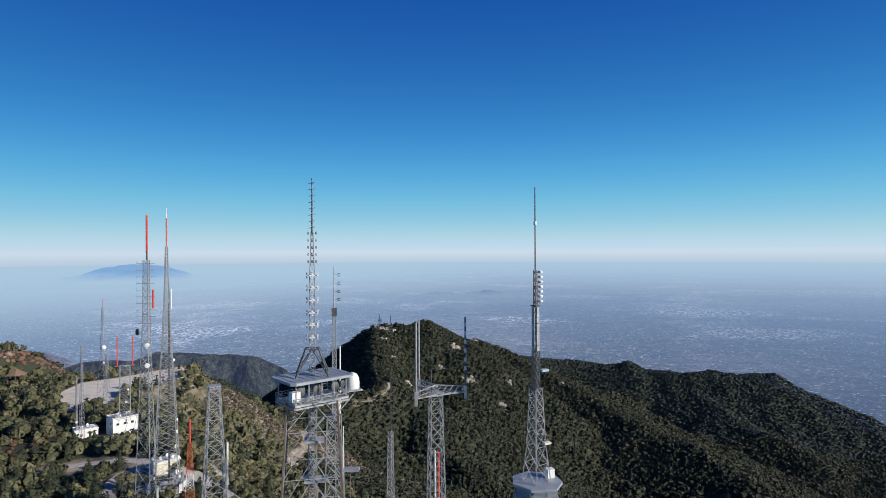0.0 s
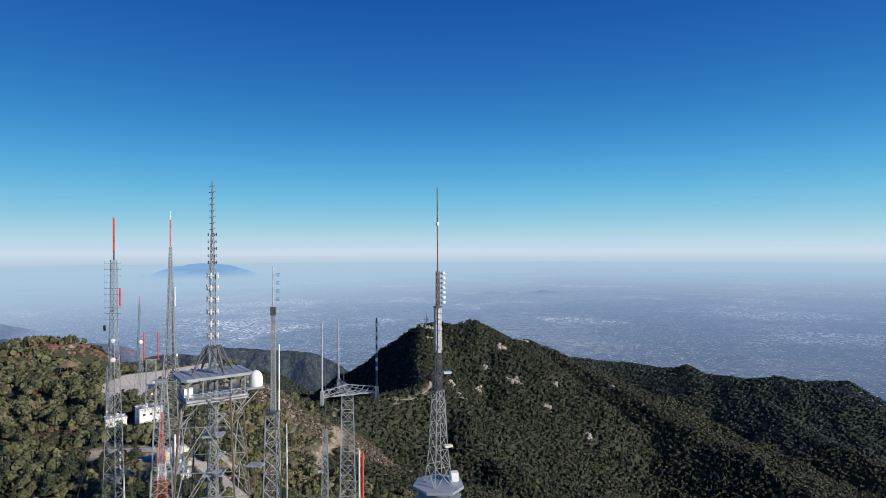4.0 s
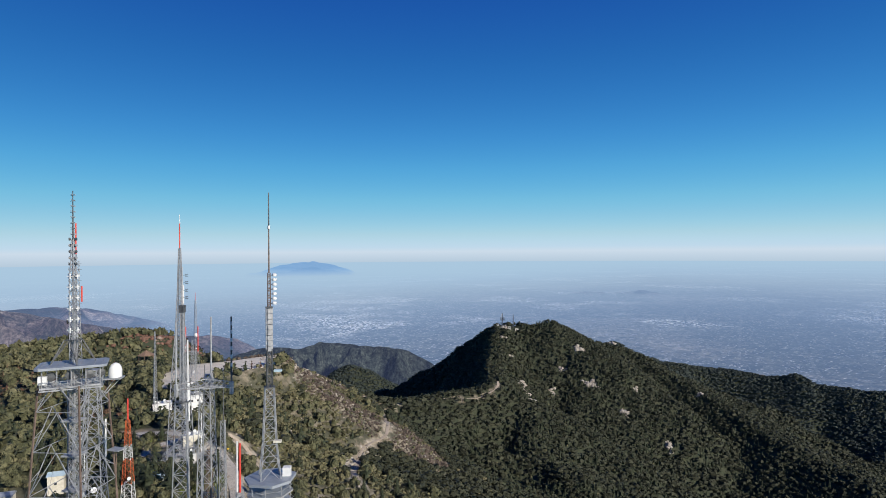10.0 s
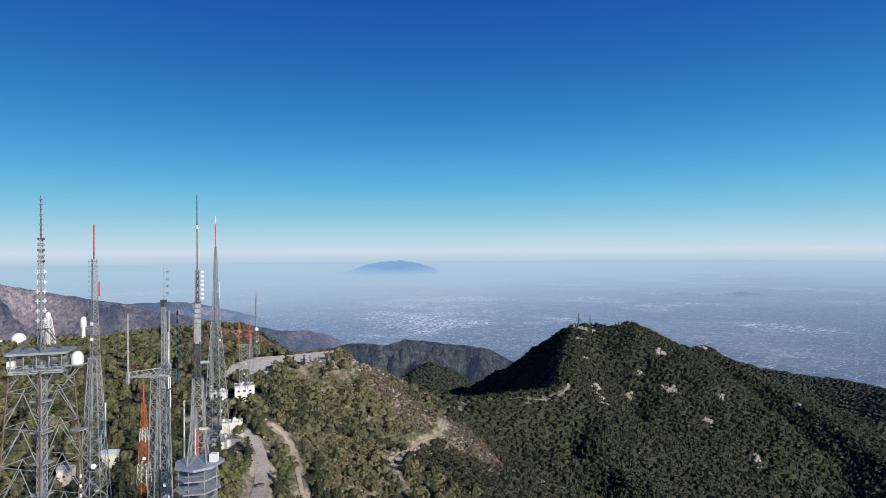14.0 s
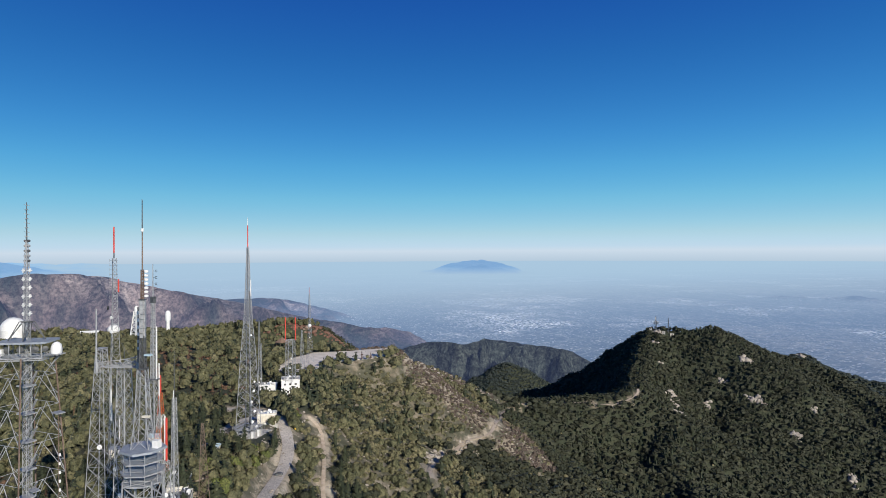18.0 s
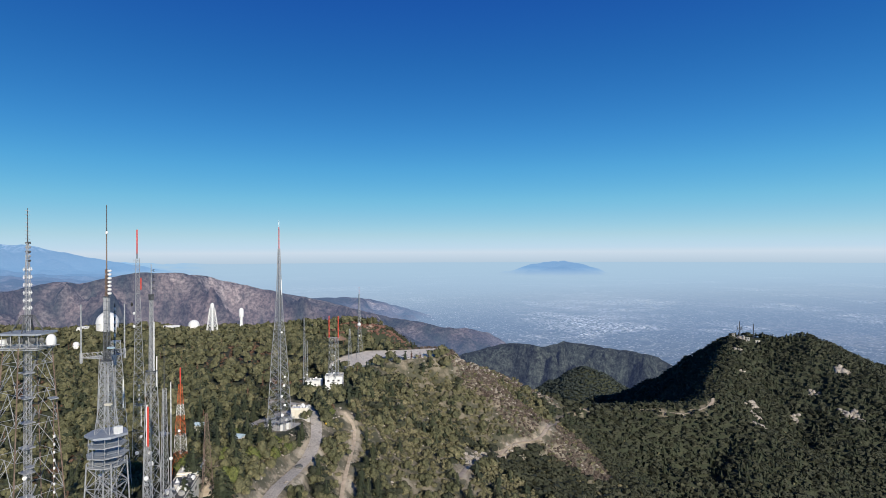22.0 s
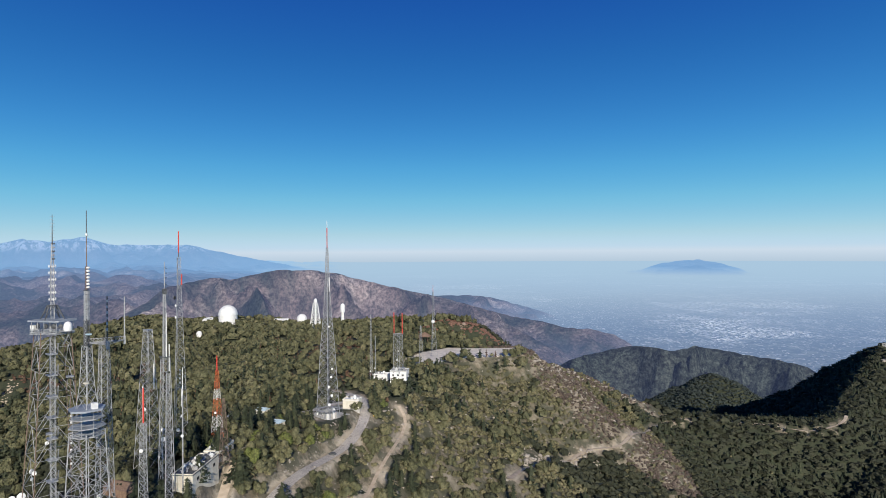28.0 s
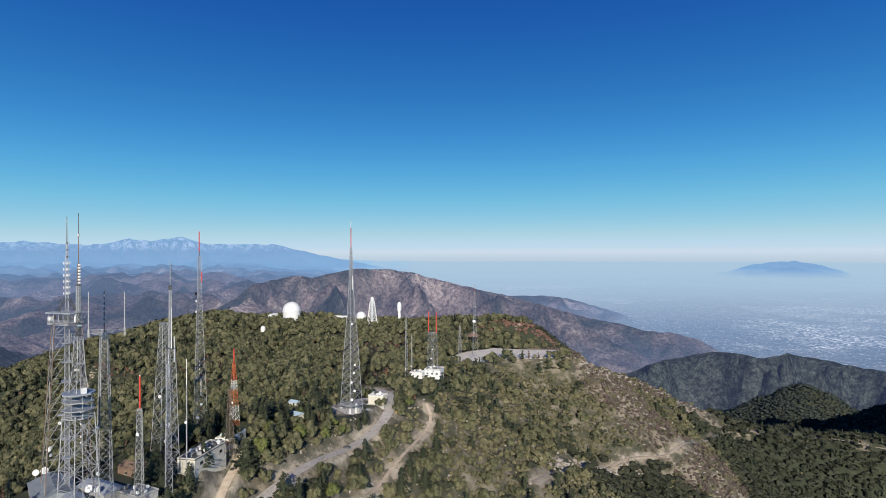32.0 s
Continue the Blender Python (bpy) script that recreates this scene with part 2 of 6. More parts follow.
# Crest lines of the near hills: points along the crest, flat half-width, slope to the sides.
CRESTS = [
    ([(70, 75, 18), (-27, 117, 28), (-85, 190, 30), (-133, 272, 18), (-205, 385, 10), (-278, 466, 15), (-300, 500, 13)], 10, 0.68),
    ([(-285, 482, 13), (-268, 540, 12.5), (-262, 590, 3), (-265, 630, -13), (-270, 661, -24), (-272, 690, -36), (-272, 725, -51), (-272, 775, -72), (-262, 825, -92), (-240, 850, -104), (-220, 863, -108), (-175, 978, -119), (-104, 1058, -121)], 5, 0.74),
    ([(-104, 1058, -121), (-140, 1250, -104), (-159, 1444, -60), (-46, 1498, -61)], 6, 0.78),
    ([(-46, 1498, -57), (35, 1754, -147), (75, 1920, -180), (111, 2069, -193), (171, 2111, -228), (296, 2170, -272), (406, 2236, -299), (583, 2222, -309), (689, 2183, -296), (751, 2143, -325), (829, 2106, -324), (890, 2085, -323), (971, 2088, -315), (1165, 2045, -322), (1276, 1978, -384), (1386, 1903, -424)], 5, 0.66),
    ([(-75, 1330, -140), (-35, 1200, -175), (40, 1150, -226), (115, 1116, -258), (200, 1050, -300), (300, 960, -350)], 3, 0.7),
    ([(829, 2106, -325), (905, 1930, -390), (985, 1770, -440), (1065, 1660, -475), (1173, 1620, -500)], 4, 0.5),
    ([(583, 2222, -310), (610, 2040, -385), (660, 1880, -450), (720, 1740, -505)], 4, 0.5),
    ([(-46, 1498, -60), (35, 1640, -120), (110, 1690, -150), (159, 1655, -162), (334, 1464, -226), (426, 1289, -256), (505, 1180, -279), (560, 1060, -301), (640, 940, -350)], 4, 0.47),
    ([(-960, 2000, -375), (-890, 2049, -330), (-856, 2062, -318), (-810, 2080, -338), (-740, 2100, -380)], 6, 0.72),
    ([(-860, 330, 4), (-763, 256, 22), (-720, 205, 18), (-690, 170, 12), (-660, 108, 2), (-640, 50, -14), (-640, 0, -28), (-660, -60, -50)], 20, 0.42),
    ([(-215, 310, 12), (-300, 340, 10), (-450, 390, 9), (-600, 430, 6), (-742, 375, 12), (-860, 330, 0)], 50, 0.5),
    ([(-320, 480, 13), (-400, 510, 6), (-640, 520, 5), (-760, 480, -3)], 32, 0.58),
    ([(-300, 330, 10), (-440, 215, -4), (-600, 260, 4)], 26, 0.5),
    ([(-440, 215, -6), (-390, 130, -40), (-335, 70, -75)], 12, 0.5),
    ([(-640, 520, 4), (-595, 610, 12), (-556, 680, 15), (-530, 715, 8), (-514, 736, -26), (-498, 756, -80)], 6, 0.8),
    ([(-104, 1058, -115), (-46, 1050, -148), (-10, 900, -184), (52, 840, -192), (120, 750, -235)], 3, 0.5),
    ([(-275, 600, 0), (-235, 598, -17), (-172, 585, -72), (-145, 615, -86), (-119, 660, -122), (-43, 640, -140)], 3, 0.85),
    ([(-205, 385, 6), (-153, 413, -24), (-130, 473, -56), (-112, 466, -72), (-97, 556, -110)], 5, 0.72),
    ([(-222, 862, -107), (-150, 830, -166), (-110, 864, -175), (-19, 890, -190)], 3, 0.5),
]


def bare_height(x, y):
    lines = []
    wob = fractal(x, y, 130, 3, 11)
    for pts, flat, slope in CRESTS:
        for a, b in zip(pts[:-1], pts[1:]):
            s, d = segment(x, y, a, b)
            d = np.maximum(0, np.hypot(d, 8) - 8 - flat)
            lines.append(a[2] + (b[2] - a[2]) * s - slope * d * (1 + 0.22 * wob))
    lines.append(np.full_like(x, -510.0))
    h = np.stack(lines)
    top = h.max(0)
    h = top + 3 * np.log(np.exp((h - top) / 3).sum(0)) - 2.0
    steep = np.clip((30 - h) / 60, 0, 1)
    return h + steep * (4.0 * fractal(x, y, 60, 3, 5, True) + 1.2 * fractal(x, y, 14, 2, 9) + np.clip((y - 950) / 300, 0, 1) * (8 * fractal(x, y, 210, 2, 15, True) + 6 * fractal(x, y, 95, 2, 17, True)))


# Ways cut into the slope: middle line and half-width.
ROAD = [(-6, 172), (-22, 186), (-40, 206), (-64, 233), (-84, 260), (-104, 284), (-129, 304), (-155, 318), (-190, 328), (-222, 318)]
SPUR_ROAD = [(-155, 318), (-168, 306), (-170, 288), (-158, 272), (-140, 262), (-126, 262)]
FOOT_TRAIL = [(-30, 236), (-42, 250), (-60, 270), (-74, 282), (-93, 302), (-120, 329), (-137, 343), (-152, 346)]
FIRE_TRAIL = [(-80, 396), (-104, 436), (-114, 468), (-130, 505), (-145, 538), (-146, 575), (-141, 606), (-150, 632), (-165, 672), (-188, 720), (-211, 768), (-228, 818), (-221, 862), (-200, 908), (-181, 955), (-144, 982), (-117, 1009), (-97, 1046), (-102, 1066)]
YARD_TRACK = [(4, 164), (-8, 170), (-20, 174), (-34, 180), (-50, 188), (-62, 196), (-70, 205)]
LOT_EDGE = [(-262, 436), (-258, 455), (-268, 480), (-262, 505), (-248, 530), (-243, 560), (-255, 582), (-280, 586), (-300, 552), (-328, 522), (-322, 480), (-300, 445), (-282, 430)]
# levelled yards: middle, radius, level
PADS = [(-47, 166, 18, 28), (-27, 118, 22, 28), (-6, 138, 12, 27.5), (-134, 279, 13, 17), (-146, 302, 9, 16), (-82, 188, 9, 23.5), (-214, 384, 10, 10), (-235, 376, 9, 11)]


# bare crags of the far hill: middle, spread, count, size
CRAGS = [(-44, 1088, 14, 90, 7.5), (-73, 1182, 12, 30, 5.5), (25, 1412, 12, 40, 6.5), (59, 1285, 14, 46, 6.0), (-20, 1246, 10, 22, 5.0), (126, 1240, 11, 28, 5.5), (203, 1194, 10, 22, 5.5), (-145, 1350, 9, 20, 4.6), (-60, 1145, 10, 26, 5.0), (-5, 1330, 10, 20, 4.5), (105, 2050, 16, 36, 8.0), (-152, 1425, 14, 46, 4.0), (150, 1330, 9, 14, 4.5), (-110, 1270, 8, 16, 4.5), (300, 1480, 9, 12, 5.0)]


def smooth_line(pts, times=2):
    for _ in range(times):
        out = [pts[0]]
        for a, b in zip(pts[:-1], pts[1:]):
            out += [tuple(0.75 * p + 0.25 * q for p, q in zip(a, b)), tuple(0.25 * p + 0.75 * q for p, q in zip(a, b))]
        pts = out + [pts[-1]]
    return pts


WAYS = []
for line, half in ((ROAD, 4.6), (SPUR_ROAD, 3.6), (FOOT_TRAIL, 2.0), (FIRE_TRAIL, 2.3), (YARD_TRACK, 2.4)):
    fine_line = smooth_line(line)
    level = bare_height(np.array([p[0] for p in fine_line], float), np.array([p[1] for p in fine_line], float))
    for _ in range(3):
        level[1:-1] = (level[:-2] + 2 * level[1:-1] + level[2:]) / 4
    WAYS.append((fine_line, level, half))


def way_distance(x, y):
    """Distance to the nearest edge of a way and that way's level there."""
    best, at = np.full_like(x, 1e6), np.zeros_like(x)
    for line, level, half in WAYS:
        for k in range(len(line) - 1):
            s, d = segment(x, y, line[k], line[k + 1])
            d = d - half
            nearer = d < best
            best = np.where(nearer, d, best)
            at = np.where(nearer, level[k] + (level[k + 1] - level[k]) * s, at)
    return best, at


def in_lot(x, y, edge=None):
    edge = edge or LOT_EDGE
    inside = np.zeros(x.shape, bool)
    for (ax, ay), (bx, by) in zip(edge, edge[1:] + edge[:1]):
        cross = (ay > y) != (by > y)
        inside ^= cross & (x < (bx - ax) * (y - ay) / (by - ay + 1e-9) + ax)
    return inside


def near_height(x, y):
    h = bare_height(x, y)
    for px, py, pr, pz in PADS:
        w = np.clip(1 - (np.hypot(x - px, y - py) - pr) / 9, 0, 1)
        h = h * (1 - w) + pz * w
    close = (x > -400) & (x < 20) & (y > 150) & (y < 1080)
    if close.any():
        d, at = way_distance(x[close], y[close])
        w = np.clip(1 - d / 5, 0, 1)
        h[close] = h[close] * (1 - w) + at * w
        lot = in_lot(x[close], y[close])
        out = np.full(lot.shape, 1e6)
        for a, b in zip(LOT_EDGE, LOT_EDGE[1:] + LOT_EDGE[:1]):
            out = np.minimum(out, segment(x[close], y[close], a, b)[1])
        w = np.where(lot, 1.0, np.clip(1.4 - out / 13, 0, 1))
        h[close] = h[close] * (1 - w) + 12.8 * w
    return h


# Far ranges: bearing from north to the left in degrees, rise over the eye's level in degrees; distance, width.
RANGES = [
    ([(115, 0.4), (99.9, 0.83), (98.5, 0.98), (94.3, 0.67), (92.6, 0.78), (90.9, 1.23), (89.1, 1.04), (86.6, 1.41), (84.5, 0.75), (82, 0.8), (78, 0.75), (75.6, 0.09), (72.6, -0.58), (67.7, -1.5), (64, -3)], 42000, 5000),
    ([(105, -2.0), (99.9, -2.6), (97.8, -1.9), (94.3, -2.5), (90, -3.6), (86.4, -4.3), (82, -4.6), (78, -7)], 17000, 3500),
    ([(92, -8), (84, -6.1), (80.5, -3.1), (76.4, -2.2), (74.8, -2.5), (70.4, -1.65), (67.7, -1.67), (64.9, -2.02), (59.8, -3.3), (53.2, -4.75), (50.4, -5.5), (47.3, -6.3), (43.9, -6.85), (41.5, -7.4), (39.1, -7.45), (37, -7.92), (35.4, -8.8), (33, -11.5)], 8000, 2100),
    ([(58, -4.4), (51.3, -4.3), (49.2, -4.5), (45.3, -5.5), (41.4, -6.7), (38, -8.5)], 12500, 2000),
    ([(9, -4.6), (5, -4.25), (2, -3.95), (-1, -4.0), (-3, -3.75), (-6, -4.1), (-10, -4.6)], 19500, 1500),
    ([(37.6, -2.4), (34.6, -1.77), (32.7, -1.2), (29.7, -0.87), (28.1, -1.09), (25.4, -1.94), (23, -2.6)], 38000, 5000),
    ([(47, -13.6), (44, -11.8), (40.3, -10.1), (37.5, -9.4), (34.7, -8.8), (32.5, -9.0), (31.4, -9.25), (29.4, -8.6), (27.5, -8.8), (25.2, -9.1), (22.5, -9.35), (20.4, -9.7), (18.5, -10.6), (15, -13)], 3900, 900),
]


def origin(bearing):
    """Where the camera stands, about, while it sees that bearing."""
    h = np.clip(15.5 + bearing / 2, 0, 62.4)
    return np.stack([261.4 * np.sin(np.radians(h * 1.44)) ** 1.0, 145 * (h / 62.4) ** 1.9], -1)


def far_height(bearing, r, x, y):
    plain = -1260 + 25 * fractal(x, y, 2500, 3, 31)
    wild = np.clip((bearing - 62) / 22, 0, 1)
    floor = plain + wild * (420 + 640 * fractal(x, y, 2300, 6, 41, True))
    foot = -510 + (r - 2300) * -0.85
    h = np.maximum(floor, foot)
    for pts, dist, width in RANGES:
        b = np.array([p[0] for p in pts])[::-1]
        e = np.array([p[1] for p in pts])[::-1]
        inside = (bearing >= b[0] - 3) & (bearing <= b[-1] + 3)
        rise = np.interp(bearing, b, e) + 0.07 * lattice_noise(bearing * 60, bearing * 0, 30, 77) - 6 * np.maximum(0, np.maximum(b[0] - bearing, bearing - b[-1]))
        crest = np.maximum(EYE_Z + np.tan(np.radians(rise)) * dist, -1300)
        off = np.abs(r - dist) / width
        relief = fractal(x + 0.3 * width * lattice_noise(x, y, width * 0.5, 91), y, width * 0.42, 6, 51, True)
        top = crest - (crest + 1300) * np.minimum(off, 1) ** 1.25 * (0.95 + 0.1 * relief) + np.clip(off * 4.5 - 0.1, 0, 1) * (relief - 0.15) * (crest + 1300) * (0.72 if width < 1000 else 0.66)
        top = top + np.clip(off * 6, 0, 1) * 70 * (fractal(x, y, 300, 4, 57, True) - 0.2) * (dist < 20000)
        top = np.minimum(top, EYE_Z + np.tan(np.radians(rise)) * r)
        h = np.where(inside & (off < 1), np.maximum(h, top), h)
    return h


NEAR_END = 2300.0
REACH = 2600.0


def ground_place(bearing, r):
    """The place of the ground at a bearing and a distance; what is far is drawn in along its line of sight."""
    o = origin(bearing)
    blend = np.clip((r - 500) / 1500, 0, 1)[..., None]
    blend = blend * blend * (3 - 2 * blend)
    o = MID + (o - MID) * blend
    way = np.stack([-np.sin(np.radians(bearing)), np.cos(np.radians(bearing))], -1)
    p = o + way * r[..., None]
    x, y = p[..., 0], p[..., 1]
    near = near_height(x, y)
    far = far_height(bearing, r, x, y)
    back = np.clip((np.abs(bearing - 31) - 90) / 20, 0, 1)
    z = np.where(r > 2300, np.maximum(near - (r - 2300) * 0.25, far), near)
    z = np.minimum(z, z * (1 - back) + back * -60)
    u = np.maximum(r - NEAR_END, 0)
    k = np.where(r < NEAR_END, 1, (NEAR_END + (REACH + 30) * u / (u + REACH)) / r)
    q = o + way * (r * k)[..., None]
    return np.stack([q[..., 0], q[..., 1], EYE_Z + (z - EYE_Z) * k], -1), np.stack([x, y, z], -1), r


def sheet(name, bearings, radii, mat):
    b, r = np.meshgrid(bearings, radii, indexing="ij")
    co, real, away = ground_place(b.ravel(), r.ravel())
    nb, nr = len(bearings), len(radii)
    i = np.arange(nb * nr).reshape(nb, nr)
    faces = np.stack([i[:-1, :-1], i[:-1, 1:], i[1:, 1:], i[1:, :-1]], -1).reshape(-1, 4)
    ob = mesh_from(name, co, faces, mat, True)
    # true slope of what is drawn in, for its shading
    g = real.reshape(nb, nr, 3)
    up = np.cross(np.gradient(g, axis=0), np.gradient(g, axis=1))
    up = up / np.maximum(np.linalg.norm(up, axis=-1, keepdims=True), 1e-9)
    up = np.where(up[..., 2:] < 0, -up, up)
    ob.data.attributes.new("slope", "FLOAT_VECTOR", "POINT").data.foreach_set("vector", up.astype(np.float32).ravel())
    ob.data.attributes.new("real_place", "FLOAT_VECTOR", "POINT").data.foreach_set("vector", (real / 1000).astype(np.float32).ravel())
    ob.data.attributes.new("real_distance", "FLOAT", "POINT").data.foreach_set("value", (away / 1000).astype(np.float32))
    return ob


def mesh_from(name, co, faces, mat, smooth=False):
    """An object from arrays of places and of faces with one count of corners."""
    me = bpy.data.meshes.new(name)
    n = faces.shape[1]
    me.vertices.add(len(co))
    me.vertices.foreach_set("co", np.asarray(co, np.float32).ravel())
    me.loops.add(faces.size)
    me.loops.foreach_set("vertex_index", faces.astype(np.int32).ravel())
    me.polygons.add(len(faces))
    me.polygons.foreach_set("loop_start", np.arange(0, faces.size, n, dtype=np.int32))
    me.update(calc_edges=True)
    if smooth:
        me.polygons.foreach_set("use_smooth", np.ones(len(me.polygons), bool))
    me.materials.append(mat)
    return new(name, me)


BEARINGS = np.concatenate([np.arange(-180, -48, 4.0), np.arange(-48, 108, 0.3), np.arange(108, 181, 4.0)])
BEARINGS[-1] = 180
RADII = np.concatenate([np.linspace(0.05, 90, 10)[:-1], np.geomspace(90, NEAR_END, 250)])
FAR_RADII = np.concatenate([np.geomspace(NEAR_END, 6000, 110), np.geomspace(6060, 14000, 110), np.geomspace(14200, 34000, 42), np.linspace(34500, 47000, 26), [50000, 55000, 62000, 70000, 80000]])
def bareness(x, y, z):
    """Share of open soil: rocky spur, brushy slope, forest floor."""
    _, a = segment(x, y, (-288, 600), (-125, 640))
    _, b = segment(x, y, (-288, 600), (-268, 800))
    rocky = np.clip(1.5 - np.minimum(a / 52, b / 42) * 1.0, 0, 1) * (x > -310)
    slope = np.clip((12 - z) / 10, 0, 1) * (x > -310) * (y > 190) * np.clip((740 - y) / 60, 0, 1) * np.where(x > -150, np.clip((520 - y) / 60, 0.15, 1), 1)
    way, _ = way_distance(x, y)
    uneven = fractal(x, y, 24, 3, 67)
    cut = np.clip(1.15 - way / np.maximum(np.where(y < 350, 8.0, np.where(y < 700, 6.0, 1.8)) * (1 + 1.1 * uneven), 1.2), 0, 1)
    edge = np.full_like(z, 1e6)
    for p, q in zip(LOT_EDGE, LOT_EDGE[1:] + LOT_EDGE[:1]):
        edge = np.minimum(edge, segment(x, y, p, q)[1])
    return np.maximum.reduce([np.clip(1.2 - edge / 14, 0, 0.8), rocky * 0.7, slope * np.where(y < 330, 0.22, 0.42), cut * 0.9, np.full_like(z, 0.02)])


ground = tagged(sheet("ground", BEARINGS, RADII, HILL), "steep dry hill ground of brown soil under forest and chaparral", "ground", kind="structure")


def haze_backdrop():
    """Distant valley and ranges: surface tones with haze painted over as emission, thicker with distance and in the
    valley.
    """
    m, n, l, b = material("distant valley with painted haze", 1.0)
    where, away = n.new("ShaderNodeAttribute"), n.new("ShaderNodeAttribute")
    where.attribute_name, away.attribute_name = "real_place", "real_distance"

    def noise_km(scale, detail=6.0, rough=0.6, flat=True):
        t = n.new("ShaderNodeTexNoise")
        t.inputs["Scale"].default_value, t.inputs["Detail"].default_value, t.inputs["Roughness"].default_value = scale, detail, rough
        v = n.new("ShaderNodeVectorMath")
        v.operation, v.inputs[1].default_value = "MULTIPLY", (1, 1, 0 if flat else 1)
        l.new(where.outputs["Vector"], v.inputs[0])
        l.new(v.outputs[0], t.inputs["Vector"])
        return t.outputs["Fac"]

    def sums(op, a, c):
        t = n.new("ShaderNodeMath")
        t.operation = op
        for v, k in ((a, 0), (c, 1)):
            if isinstance(v, (int, float)):
                t.inputs[k].default_value = v
            else:
                l.new(v, t.inputs[k])
        return t.outputs[0]

    split = n.new("ShaderNodeSeparateXYZ")
    l.new(where.outputs["Vector"], split.inputs[0])
    # the city on the plain: leafy quarters, blocks, pale roofs in clusters, long straight avenues
    def cells_km(scale, turn):
        v, t = n.new("ShaderNodeMapping"), n.new("ShaderNodeTexVoronoi")
        v.inputs["Rotation"].default_value, v.inputs["Scale"].default_value = (0, 0, radians(turn)), (1, 1, 0)
        l.new(where.outputs["Vector"], v.inputs[0])
        t.inputs["Scale"].default_value = scale
        l.new(v.outputs[0], t.inputs["Vector"])
        split_cell = n.new("ShaderNodeSeparateColor")
        l.new(t.outputs["Color"], split_cell.inputs[0])
        return split_cell.outputs[0]

    def avenues(gap, wide, turn, along):
        v, t = n.new("ShaderNodeMapping"), n.new("ShaderNodeSeparateXYZ")
        v.inputs["Rotation"].default_value = (0, 0, radians(turn))
        l.new(where.outputs["Vector"], v.inputs[0])
        l.new(v.outputs[0], t.inputs[0])
        return sums("LESS_THAN", sums("FRACT", sums("DIVIDE", t.outputs[along], gap), 0.0), wide)

    town = ramp(n, l, noise_km(0.16, 5), [(0.36, (0.035, 0.05, 0.048)), (0.5, (0.07, 0.08, 0.075)), (0.6, (0.17, 0.165, 0.15)), (0.7, (0.30, 0.28, 0.25))])
    blocks = ramp(n, l, cells_km(8.0, 12), [(0.0, (0.55, 0.6, 0.6)), (0.6, (1.0, 1.0, 1.0)), (1.0, (1.7, 1.6, 1.5))])
    town = mixed(n, l, 1.0, town, blocks, "MULTIPLY")
    strip = ramp(n, l, noise_km(0.24, 6, 0.62), [(0.52, (0, 0, 0)), (0.60, (1, 1, 1))])
    roofs = ramp(n, l, cells_km(24.0, 12), [(0.62, (0, 0, 0)), (0.68, (1, 1, 1))])
    town = mixed(n, l, mixed(n, l, 1.0, roofs, strip, "MULTIPLY"), town, (0.92, 0.90, 0.86))
    lone_roofs = ramp(n, l, cells_km(38.0, 12), [(0.92, (0, 0, 0)), (0.94, (0.8, 0.8, 0.8))])
    town = mixed(n, l, lone_roofs, town, (0.6, 0.58, 0.56))
    streets = sums("MAXIMUM", avenues(0.81, 0.05, 12, 0), avenues(0.81, 0.04, 12, 1))
    town = mixed(n, l, sums("MULTIPLY", streets, 0.16), town, (0.36, 0.35, 0.33))
    fine_town = ramp(n, l, noise_km(30.0, 3, 0.7), [(0.38, (0.6, 0.6, 0.6)), (0.62, (1.4, 1.4, 1.4))])
    town = mixed(n, l, 1.0, town, fine_town, "MULTIPLY")
    # burnt and rocky slopes
    hills = ramp(n, l, noise_km(1.3, 8, 0.68, False), [(0.32, (0.042, 0.034, 0.034)), (0.45, (0.088, 0.069, 0.068)), (0.57, (0.148, 0.12, 0.115)), (0.7, (0.30, 0.262, 0.25))])
    near_km = n.new("ShaderNodeMapRange")
    near_km.inputs[1].default_value, near_km.inputs[2].default_value = 4.5, 6.0
    near_km.inputs[3].default_value, near_km.inputs[4].default_value = 0.2, 0.0
    l.new(away.outputs["Fac"], near_km.inputs[0])
    scrub = ramp(n, l, sums("ADD", noise_km(0.9, 6, 0.65), near_km.outputs[0]), [(0.45, (0, 0, 0)), (0.57, (0.95, 0.95, 0.95))])
    hills = mixed(n, l, scrub, hills, (0.021, 0.028, 0.026))
    # haze-like fade painted into the slope colour, towards flat grey past 20 km
    far_fade = n.new("ShaderNodeMapRange")
    far_fade.inputs[1].default_value, far_fade.inputs[2].default_value = 20.0, 34.0
    far_fade.inputs[3].default_value, far_fade.inputs[4].default_value = 0.0, 0.8
    l.new(away.outputs["Fac"], far_fade.inputs[0])
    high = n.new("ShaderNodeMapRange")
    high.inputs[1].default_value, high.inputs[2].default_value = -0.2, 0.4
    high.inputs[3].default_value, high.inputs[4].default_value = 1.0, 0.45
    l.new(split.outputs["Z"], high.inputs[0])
    hills = mixed(n, l, sums("MULTIPLY", far_fade.outputs[0], high.outputs[0]), hills, (0.12, 0.12, 0.13))
    tufts = ramp(n, l, noise_km(28.0, 3, 0.7, False), [(0.38, (0.5, 0.5, 0.5)), (0.62, (1.45, 1.45, 1.45))])
    hills = mixed(n, l, 1.0, hills, tufts, "MULTIPLY")
    speck = ramp(n, l, noise_km(60.0, 3, 0.8, False), [(0.38, (0.3, 0.32, 0.34)), (0.62, (1.9, 1.85, 1.75))])
    hills = mixed(n, l, sums("MULTIPLY", near_km.outputs[0], 4.25), hills, mixed(n, l, 1.0, hills, speck, "MULTIPLY"))
    rise = n.new("ShaderNodeMapRange")
